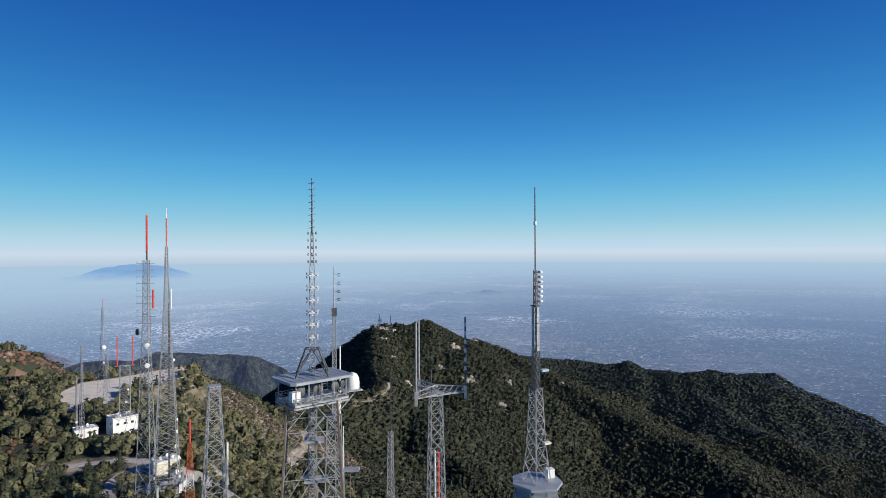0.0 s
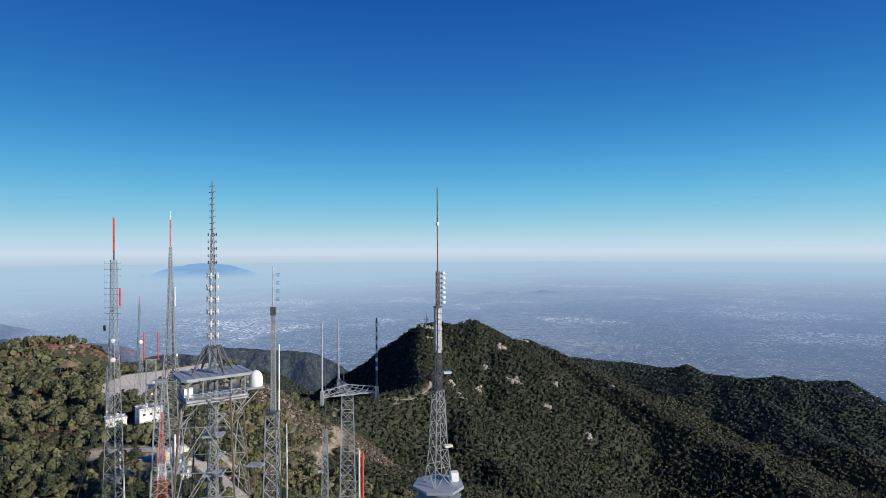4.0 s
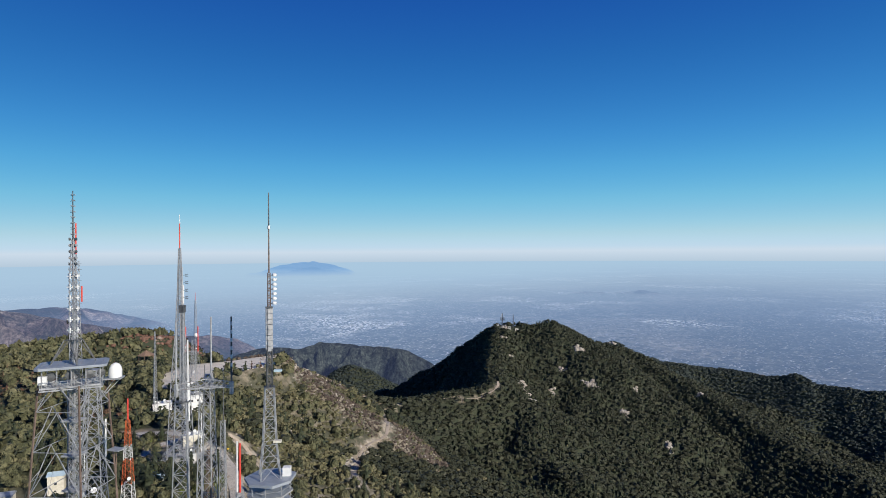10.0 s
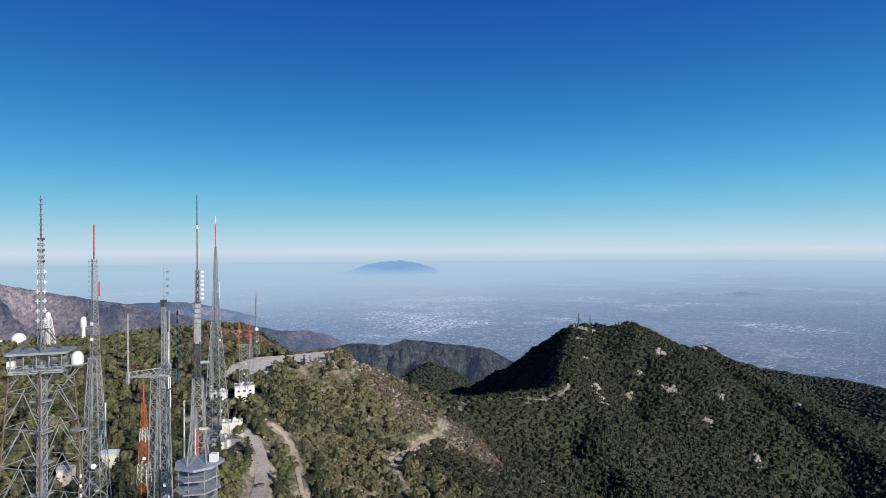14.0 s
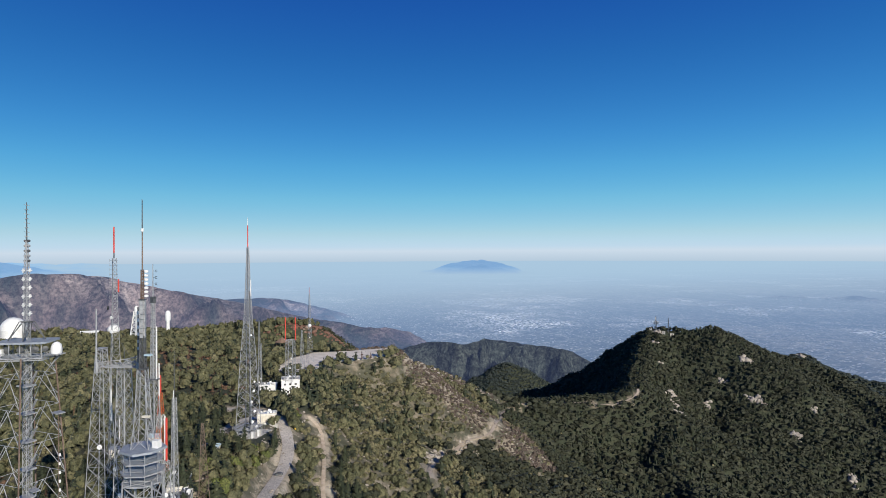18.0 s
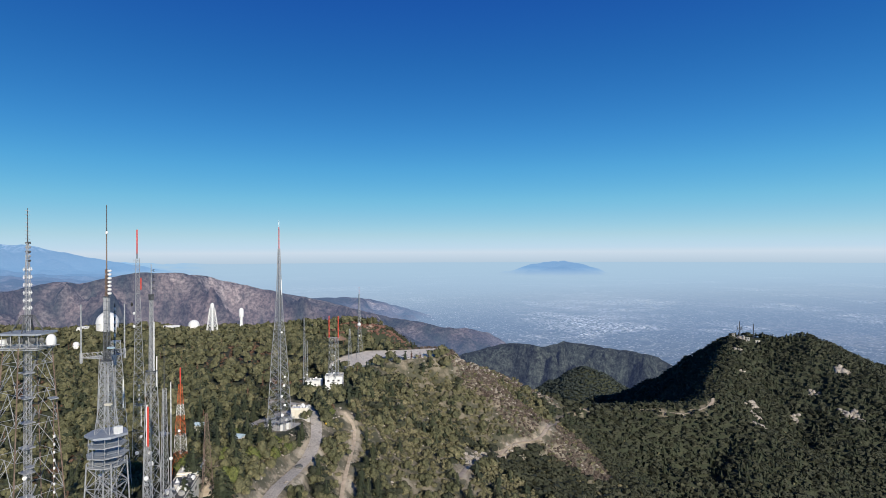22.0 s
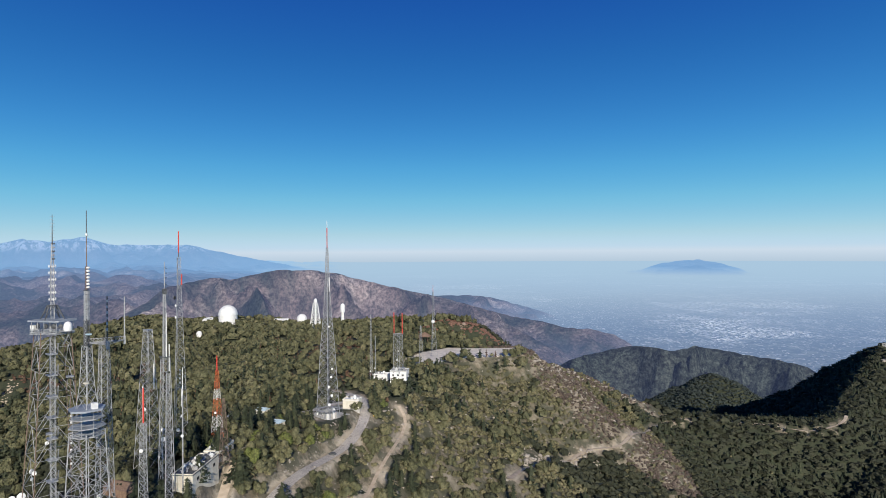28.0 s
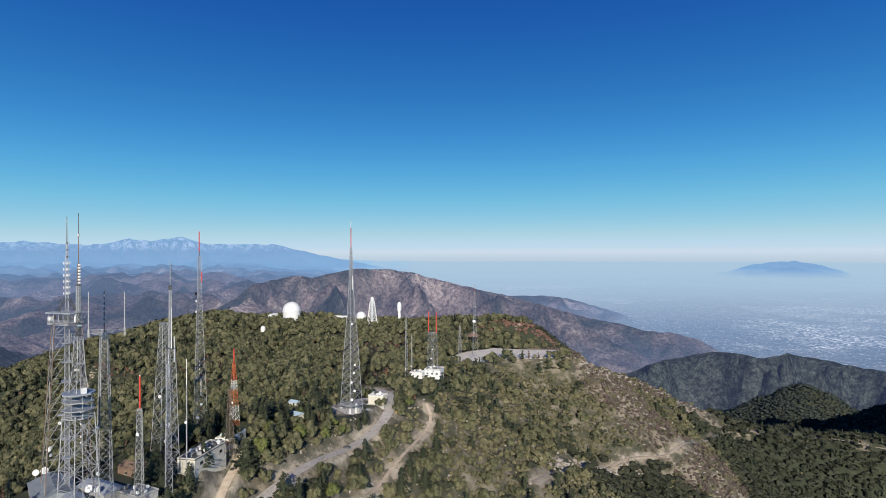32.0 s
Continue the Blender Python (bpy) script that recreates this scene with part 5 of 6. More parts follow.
# buildings of the front yard
h = house("transmitter_house", -39, 171, 28, 26, 9, 6.5, 142, CREAM, DARK_STEEL, "long cream transmitter house with a crowded machinery roof",
          [("front", -8, 3, 2, 1.4), ("front", 0, 3, 2, 1.4), ("front", 8, 3, 2, 1.4)])
roof_gear(h, 26, 9, 6.9, 34, 6)
h = house("equipment_house", -63, 187, 26, 16, 8, 7.0, 142, CREAM, WHITE, "tall cream block house at the foot of the striped tower", [("front", 1, 1, 1.6, 2.4)])
roof_gear(h, 15, 7, 7.4, 16, 7)
h = house("shed", -41, 143, 27, 17, 8, 4.0, 33, BROWN, BROWN, "small shed with a rusty brown roof", [("front", -2, 1.2, 1.4, 1.2)], 1.8)
h = house("transmitter_house", -28, 112, 27.5, 27, 15, 4.0, 12, GREY, DULL_ROOF, "wide low transmitter house with a pitched blue-grey metal roof",
          [("front", a, 1.6, 2.0, 1.4) for a in (-9, -4.5, 4.5, 9)], 2.6)
for k in range(-6, 7):
    part("roof_rib", Shape().bar((k * 2.1, -8.0, 4.06), (k * 2.1, -0.05, 6.66), 0.14).bar((k * 2.1, 8.0, 4.06), (k * 2.1, 0.05, 6.66), 0.14), DARK_STEEL, h)
h = house("transmitter_house", -10, 143, 27, 15, 9, 4.0, 35, GREY, DULL_ROOF, "low grey transmitter house with a ribbed metal roof", [("front", 0, 1.5, 2.0, 1.4)])
roof_gear(h, 14, 8, 4.4, 12, 9)
for x, y, mat, words in ((-188, 250, PALE_BLUE, "small cabin with a pale blue metal roof among trees"), (-202, 233, ROOF, "small cabin with a grey roof among trees"), (-104, 231, PALE_BLUE, "little hut with a pale blue roof beside the road")):
    house("cabin", x, y, height_at(x, y) + 2.5, 7.5, 6, 5.5 if x < -150 else 3, 35, CREAM, mat, words, [("front", 0, 1.0, 1.2, 1.2)], 1.6)
h = house("car_park_office", -249, 440, 12.6, 12, 9, 4.0, 30, GREY, PALE_BLUE, "low office with a pale roof at the car park edge", [("front", -3, 1.2, 2, 1.2), ("front", 3, 1.2, 2, 1.2)])
roof_gear(h, 11, 8, 4.4, 8, 10)

for x, y, w, d, a in ((-20, 130, 19, 9, 35), (-8, 121, 14, 8, 12)):
    house("equipment_shed", x, y, 27.5, w, d, 4.2, a, GREY, ROOF, "low shed with a pitched blue-grey sheet metal roof", [("front", -2, 1.2, 1.6, 1.2), ("front", 2, 1.2, 1.6, 1.2)], 1.9)
for x, y, r, wx, wy in ((-14, 126, 1.5, 0.7, -0.4), (-12, 129, 1.3, 0.6, -0.5), (-45, 107, 1.5, 0.8, 0.2), (-44, 104, 1.3, 0.8, 0.1), (-31, 148, 1.2, 0.5, -0.7)):
    d = thing("satellite_dish", x, y, height_at(x, y), "white round satellite dish on a short steel post", "dish", "dishes on posts in the front yard")
    part("reflector", Shape().dish((wx * 0.3, wy * 0.3, 6.2), (wx, wy, 0.45), r), WHITE, d, "", True)
    part("post", Shape().bar((0, 0, -0.5), (0, 0, 6.2), 0.22, 8), STEEL, d)

# open pavilion with a brown roof
pv = thing("pavilion", -393, 531, 13, "open timber pavilion with a brown pyramid roof", "pavilion")
part("roof", Shape().lathe(0, 0, [(9, 6.0), (9.2, 6.3), (0.4, 11.5)], 6), BROWN, pv)
for x, y in outline(6, 7.4):
    part("post", Shape().bar((x, y, -7), (x, y, 6.1), 0.5), BROWN, pv)
part("floor_slab", Shape().lathe(0, 0, [(8.4, -7), (8.4, -5.8)], 6), GREY, pv)


# ---- observatory ----
def dome_house(x, y, z, r, drum, label, slit_turn=200):
    d = thing("observatory_dome", x, y, z, label, "dome")
    part("drum_wall", Shape().lathe(0, 0, [(r * 0.97, -8), (r * 0.97, drum), (r * 1.03, drum), (r * 1.03, drum + r * 0.06)], 28), WHITE, d)
    part("shell", Shape().lathe(0, 0, [(r * math.cos(radians(a)), drum + r * 0.06 + r * math.sin(radians(a))) for a in (0, 12, 24, 36, 48, 60, 72, 82, 88)], 28), WHITE, d, "white painted dome shell", True)
    c, s = math.cos(radians(slit_turn)), math.sin(radians(slit_turn))
    for off in (-0.16, 0.16):
        pts = [(r * 1.015 * math.cos(radians(a)) * c - off * r * s, r * 1.015 * math.cos(radians(a)) * s + off * r * c, drum + r * 0.07 + r * 1.015 * math.sin(radians(a))) for a in range(4, 100, 12)]
        part("shutter_rail", Shape().tube(pts, r * 0.05), STEEL, d)
    return d


dome_house(-742.6, 374.5, 14, 15.2, 14.0, "large white observatory dome above the trees")
dome_house(-752, 340, 10, 4.2, 9.0, "small white observatory dome beside the large one")
dome_house(-673, 314, 2, 4.0, 8.0, "small white dome half hidden in the forest")
dome_house(-709.6, 488.7, 8, 8.5, 7.5, "mid-sized white observatory dome behind trees")
house("observatory_annex", -762, 352, 13, 20, 12, 9, 20, WHITE, WHITE, "white annex beside the great dome", [("front", -4, 5, 2, 2), ("front", 4, 5, 2, 2)])
house("observatory_hall", -692, 447, 10, 22, 8, 9.5, 55, WHITE, WHITE, "long white hall on the wooded summit", [("front", -6, 6, 3, 2), ("front", 2, 6, 3, 2), ("front", 8, 6, 3, 2)], 2)
st = thing("solar_tower", -631.8, 480.3, 8, "tall white lattice solar telescope tower with a domed top", "tower")
lattice(st, [(0, 6.2), (41, 2.4)], 4, 20, leg=1.1, brace=0.55, step=0.8, mat=WHITE)
part("inner_shaft", Shape().lathe(0, 0, [(1.8, 0), (1.7, 41)], 10), WHITE, st)
part("gallery", Shape().lathe(0, 0, [(3.6, 40.6), (3.6, 41.3)], 14), WHITE, st)
part("top_dome", Shape().lathe(0, 0, [(2.7, 41.3), (2.8, 44.5), (2.5, 46.4), (1.6, 47.9), (0.2, 48.6)], 16), WHITE, st, "white dome cap", True)
st = thing("solar_tower", -643.9, 533.7, 6, "shorter white solar telescope tower above the trees", "tower")
part("shaft", Shape().lathe(0, 0, [(2.6, 0), (2.2, 24)], 12), WHITE, st)
part("top_dome", Shape().lathe(0, 0, [(3.6, 24), (3.8, 33), (3.2, 36), (1.6, 38), (0.2, 38.6)], 16), WHITE, st, "white dome cap", True)

# ---- antennas on the far hill ----
for x, y, top, words in ((-159, 1444, 33, "far lattice mast with a ring of antennas on a hilltop"), (-132, 1446, 33, "far slender mast on a hilltop")):
    z = height_at(x, y)
    t = tower("hilltop_mast", x, y, z, words)
    lattice(t, [(0, 1.3), (top, 0.5)], 3, 10, leg=0.45, brace=0.25, mat=DARK_STEEL)
    if top == 33 and x < -140:
        for a in range(0, 360, 60):
            part("antenna", Shape().bar((5 * math.cos(radians(a)), 5 * math.sin(radians(a)), 14), (5 * math.cos(radians(a)), 5 * math.sin(radians(a)), 22 + 8 * (a == 120)), 0.8), WHITE if a == 120 else DARK_STEEL, t)
            part("antenna_arm", Shape().bar((0, 0, 17), (5 * math.cos(radians(a)), 5 * math.sin(radians(a)), 17), 0.5), DARK_STEEL, t)
for x, y, w in ((-122, 1438, 8), (-140, 1436, 6), (-170, 1438, 6)):
    house("hilltop_hut", x, y, height_at(x, y) + 1, w, 5, 4, 10, CREAM if x > -130 else GREY, GREY, "small pale equipment hut on the far hilltop", [("front", 0, 2, 2, 1.6)])


# ---- car ----
def car(x, y, turn):
    c = thing("car", x, y, 0, "dark grey parked car on the mountain road", "car")
    line, level, _ = WAYS[0]
    k = min(range(len(line)), key=lambda i: math.hypot(line[i][0] - x, line[i][1] - y))
    c.location.z, c.rotation_euler[2] = level[k] + 0.48, radians(turn)
    body = [(-2.2, 0.3), (-2.2, 0.85), (-1.9, 1.0), (-1.2, 1.05), (-0.7, 1.5), (1.0, 1.5), (1.6, 1.05), (2.2, 0.95), (2.25, 0.3)]
    n = len(body)
    co = [(a, -0.88, z) for a, z in body] + [(a, 0.88, z) for a, z in body]
    part("body", Shape().add(co, [tuple(range(n)), tuple(range(n, 2 * n))[::-1]] + [(k, (k + 1) % n, n + (k + 1) % n, n + k) for k in range(n)]), DARK_STEEL, c)
    for y0 in (-0.89, 0.89):
        part("side_window", Shape().box(0.1, y0, 1.08, 1.7, 0.03, 0.34), GLASS_DARK, c)
        for x0 in (-1.35, 1.4):
            w = part("wheel", Shape().bar((x0, y0 - 0.1, 0.32), (x0, y0 + 0.1, 0.32), 0.53, 14), BLACK, c)
            part("rim", Shape().bar((x0, y0 - 0.12, 0.32), (x0, y0 + 0.12, 0.32), 0.3, 10), STEEL, w)
    part("windscreen", Shape().bar((-0.98, 0, 1.27), (-0.92, 0, 1.29), 1.1), GLASS_DARK, c)


car(-82, 257, 52)
sign = thing("road_sign", -126, 309, height_at(-126, 309), "small yellow warning sign on a post", "sign")
part("post", Shape().bar((0, 0, 0), (0, 0, 2.6), 0.1), STEEL, sign)
YELLOW = surface("sign yellow", (0.75, 0.5, 0.03), (0.85, 0.6, 0.05), 1.0, 0.5)
part("plate", Shape().box(0, 0, 1.9, 0.95, 0.06, 0.95, 20), YELLOW, sign)


# ---- rocks ----
def boulder(r, sides=7):
    """A broken, faceted rock."""
    bm = bmesh.new()
    bmesh.ops.create_icosphere(bm, subdivisions=1, radius=1)
    for v in bm.verts:
        v.co *= r.uniform(0.6, 1.15)
        v.co.z *= r.uniform(0.55, 0.95)
    me = bpy.data.meshes.new("boulder")
    bm.to_mesh(me)
    bm.free()
    me.materials.append(ROCK)
    return me


rock_random = random.Random(5)
ROCKS = [boulder(rock_random) for _ in range(8)]


def rocks(name, label, count, where, sizes, squash=(0.5, 1.0)):
    """A strewn rock field as one object."""
    co, faces = [], []
    for _ in range(count):
        x, y = where(rock_random)
        me = rock_random.choice(ROCKS)
        s = rock_random.uniform(*sizes) * rock_random.uniform(0.5, 1.0)
        m = Matrix.Translation((x, y, height_at(x, y) + s * 0.1)) @ Matrix.Rotation(rock_random.uniform(0, 6.28), 4, "Z") @ Matrix.Diagonal((s * rock_random.uniform(0.7, 1.5), s, s * rock_random.uniform(*squash), 1))
        k = len(co)
        co += [m @ v.co for v in me.vertices]
        faces += [tuple(i + k for i in p.vertices) for p in me.polygons]
    ob = mesh_from(name, np.array([tuple(c) for c in co]), np.array(faces), ROCK)
    return tagged(ob, label, "rock", kind="stuff")


def along(a, b, spread):
    def pick(r):
        s = r.random()
        return a[0] + (b[0] - a[0]) * s + r.gauss(0, spread), a[1] + (b[1] - a[1]) * s + r.gauss(0, spread)
    return pick


rocks("spur_boulders", "pale granite boulders strewn over the dry spur", 520, along((-266, 585), (-270, 790), 16), (0.8, 4.2))
rocks("spur_boulders", "pale granite boulders strewn below the dry spur", 340, along((-275, 600), (-135, 640), 24), (0.7, 3.2))
rocks("slope_rocks", "pale rocks showing between the chaparral bushes", 420, along((-70, 255), (-190, 520), 32), (0.6, 2.0))
rocks("road_cut", "broken pale rock of the road cut", 70, along((-60, 217), (-116, 276), 2.2), (0.4, 1.3), (0.7, 1.2))
rocks("trail_cut", "pale broken bank above the fire road", 320, along((-112, 440), (-138, 560), 6), (0.8, 3.4), (0.6, 1.1))
for cx, cy, spread, n, big in CRAGS:
    rocks("hill_crag", "pale granite crag breaking through the far hill forest", n, along((cx, cy), (cx + spread * 0.3, cy + spread), spread * 0.4), (big * 0.5, big * 1.3), (0.7, 1.5))
red_rock = surface("red-brown rock", (0.12, 0.062, 0.045), (0.22, 0.125, 0.09), 0.3, 0.95, 0.0, (0.32, 0.25, 0.2), 0.62)
rocks("red_bluff", "reddish brown broken bluff beyond the car park", 620, along((-575, 668), (-505, 740), 16), (1.5, 5.0), (0.5, 1.1)).data.materials[0] = red_rock
rocks("dirt_bank", "pale brown cut bank among the trees", 60, along((-585, 92), (-545, 84), 3.0), (0.8, 2.2), (0.4, 0.8)).data.materials[0] = DIRT

# ---- trees ----
def leaf_clumps(rng, at, out, size):
    """Ragged leaf clumps: one three-cornered clump at each place, facing out; its fourth row is the way it is lit."""
    k = len(at)
    lit = out / np.linalg.norm(out, axis=1)[:, None]
    out = out + rng.normal(0, 0.24, (k, 3))
    out /= np.linalg.norm(out, axis=1)[:, None]
    u = np.cross(out, rng.normal(0, 1, (k, 3)))
    u /= np.linalg.norm(u, axis=1)[:, None]
    v = np.cross(out, u)
    s = (size * rng.uniform(0.7, 1.35, k))[:, None]
    c = [at + (u * a + v * b) * s * rng.uniform(0.7, 1.3, (k, 1)) + out * s * rng.uniform(-0.45, 0.2, (k, 1)) for a, b in ((-1, -0.75), (1, -0.75), (0, 1.25))]
    lit = lit * 0.9 + out * 0.25
    return np.stack(c + [lit / np.linalg.norm(lit, axis=1)[:, None]], 1)


def ring_skin(rings, sides):
    """A closed skin round a standing axis from (radius, z)."""
    a = np.linspace(0, 2 * np.pi, sides + 1)
    out = []
    for (r0, z0), (r1, z1) in zip(rings[:-1], rings[1:]):
        for k in range(sides):
            p, q = a[k], a[k + 1]
            a0, b0 = (r0 * np.cos(p), r0 * np.sin(p), z0), (r0 * np.cos(q), r0 * np.sin(q), z0)
            a1, b1 = (r1 * np.cos(p), r1 * np.sin(p), z1), (r1 * np.cos(q), r1 * np.sin(q), z1)
            way = (np.cos((p + q) / 2), np.sin((p + q) / 2), 0.4)
            out += [[a0, b0, b1, way], [a0, b1, a1, way]]
    return np.array(out)


def pine_crown(rng, count, core=6):
    """Height one; boughs in uneven whorls about a dark core."""
    whorls = np.sort(rng.uniform(0.14, 0.97, max(4, count // 8)))
    u = np.clip(rng.choice(whorls, count) + rng.normal(0, 0.012, count), 0.1, 1.0)
    a = rng.uniform(0, 2 * np.pi, count)
    lop = 1 + 0.25 * np.cos(a - rng.uniform(0, 6.28))
    r = (0.21 * (1 - u) ** 0.8 + 0.012) * rng.uniform(0.45, 1.15, count) * lop
    at = np.stack([r * np.cos(a), r * np.sin(a), u - 0.22 * r], 1)
    out = np.stack([np.cos(a) * 0.8, np.sin(a) * 0.8, np.full(count, 0.75)], 1)
    leaves = leaf_clumps(rng, at, out, (0.036 + 0.05 * (1 - u)) * (90 / (count + 30)) ** 0.45 * 0.85)
    return np.concatenate([leaves, ring_skin([(0.075, 0.1), (0.055, 0.5), (0.006, 0.93)], core)])


def round_crown(rng, count, lobes=6, flat=0.8, low=0.1):
    """Height one; several rounded lobes of leaf clumps with gaps between."""
    leaves = []
    for k in range(lobes):
        a, d = rng.uniform(0, 6.28), rng.uniform(0.16, 0.34) if k else 0.05
        size = rng.uniform(0.2, 0.3) * (6 / lobes) ** 0.38
        mid = np.array([d * np.cos(a), d * np.sin(a), low + size * 0.7 + rng.uniform(0.0, 0.5) * (1 - d)])
        mid[2] = min(mid[2], 1 - size * flat)
        n = max(3, count // lobes)
        w = rng.normal(0, 1, (n, 3))
        w /= np.linalg.norm(w, axis=1)[:, None]
        w[:, 2] = np.abs(w[:, 2]) * 1.0 - 0.35 * rng.random(n)
        leaves.append(leaf_clumps(rng, mid + w * size * np.array([1, 1, flat]) * rng.uniform(0.8, 1.1, (n, 1)), w, size * 0.30 * (14 / n) ** 0.5))
        s = size * 0.8
        leaves.append(ring_skin([(s * 0.75, -s * 0.8), (s * 0.95, 0.0), (s * 0.3, s * flat)], 6 if lobes > 3 else (4 if lobes > 1 else 3)) + np.stack([mid, mid, mid, mid * 0]))
    return np.concatenate(leaves)


def stamp(crowns, which, place_at, scale, width, turn, rng):
    """Copies of crown shapes as one array of faces."""
    out = []
    for k, crown in enumerate(crowns):
        sel = np.nonzero(which == k)[0]
        if not len(sel):
            continue
        c, s = np.cos(turn[sel])[:, None, None], np.sin(turn[sel])[:, None, None]
        x, y, z = crown[None, ..., 0], crown[None, ..., 1], crown[None, ..., 2]
        sc, wd = scale[sel][:, None, None], (scale * width)[sel][:, None, None]
        p = np.stack([(x * c - y * s) * wd, (x * s + y * c) * wd, z * sc], -1) + place_at[sel][:, None, None, :]
        p[:, :, 3] = np.stack([x * c - y * s, x * s + y * c, z + 0 * c], -1)[:, :, 3]
        out.append(p.reshape(-1, 4, 3).astype(np.float32))
    return np.concatenate(out)


def soft_light(me, leaves):
    """Leaves take light as the rounded crown does that they make up."""
    me.attributes.new("custom_normal", "FLOAT_VECTOR", "POINT").data.foreach_set("vector", np.repeat(leaves[:, 3], 3, 0).astype(np.float32).ravel())


def leaves_object(name, quads, mat, label="", category="", kind=""):
    n = len(quads)
    ob = mesh_from(name, quads[:, :3].reshape(-1, 3), np.arange(n * 3).reshape(n, 3), mat, True)
    soft_light(ob.data, quads)
    return tagged(ob, label, category, kind=kind)


rng = np.random.default_rng(7)
# heights on a coarse grid, to leave out trees that the hills hide from the whole flight
GX, GY = np.arange(-1300, 1700, 12.0), np.arange(-100, 2700, 12.0)
grid_h = near_height(*[g.ravel() for g in np.meshgrid(GX, GY, indexing="ij")]).reshape(len(GX), len(GY))


def grid_height(x, y):
    i = np.clip(((x - GX[0]) / 12).astype(int), 0, len(GX) - 1)
    j = np.clip(((y - GY[0]) / 12).astype(int), 0, len(GY) - 1)
    return grid_h[i, j]


def seen(x, y, z, margin=11):
    ok = np.zeros(x.shape, bool)
    for ex, ey in ((0, 0), (80, 10), (150, 40), (215, 85), (261, 145)):
        clear = np.ones(x.shape, bool)
        for s in np.linspace(0.3, 0.97, 26):
            clear &= grid_height(ex + (x - ex) * s, ey + (y - ey) * s) < EYE_Z + (z + margin - EYE_Z) * s
        ok |= clear
    return ok


def spots(cell, near, far):
    """Uneven planting places between two distances from the flight's middle."""
    gx, gy = np.meshgrid(np.arange(-1250, 1500, cell), np.arange(-60, 2500, cell), indexing="ij")
    x = gx.ravel() + rng.uniform(-0.48, 0.48, gx.size) * cell
    y = gy.ravel() + rng.uniform(-0.48, 0.48, gx.size) * cell
    d = np.hypot(x - MID[0], y - MID[1])
    b = np.degrees(np.arctan2(-(x - MID[0]), y - MID[1]))
    keep = (d > near) & (d <= far) & (b > -48) & (b < 112)
    x, y = x[keep], y[keep]
    z = near_height(x, y)
    keep = seen(x, y, z)
    return x[keep], y[keep], z[keep]


# places kept free of trees, some to fit the camera's view: middle and radius
CLEARINGS = [(-27, 120, 25), (-4, 136, 13), (-30, 158, 8), (-58, 174, 11), (-48, 164, 14), (-82, 188, 12), (-131, 277, 19), (-117, 266, 9), (-152, 296, 12), (-212, 384, 19), (-236, 374, 16), (-262, 452, 16), (-273, 462, 12), (-742, 375, 19), (-770, 352, 12), (-632, 480, 7), (-102, 230, 5), (-188, 250, 9), (-202, 233, 8), (-393, 531, 12), (-159, 1444, 16), (-42, 184, 5), (-198, 370, 11), (-206, 362, 8), (-512, 704, 20), (-530, 678, 14), (-495, 728, 18), (-205, 325, 15), (-178, 322, 11), (-192, 310, 9), (-575, 90, 12), (-553, 86, 10), (-126, 468, 9), (-118, 452, 8), (-150, 352, 6), (-60, 262, 4), (-135, 1440, 16), (-150, 1424, 19), (-247, 548, 6), (-250, 505, 7), (-244, 465, 6), (-243, 525, 5)]


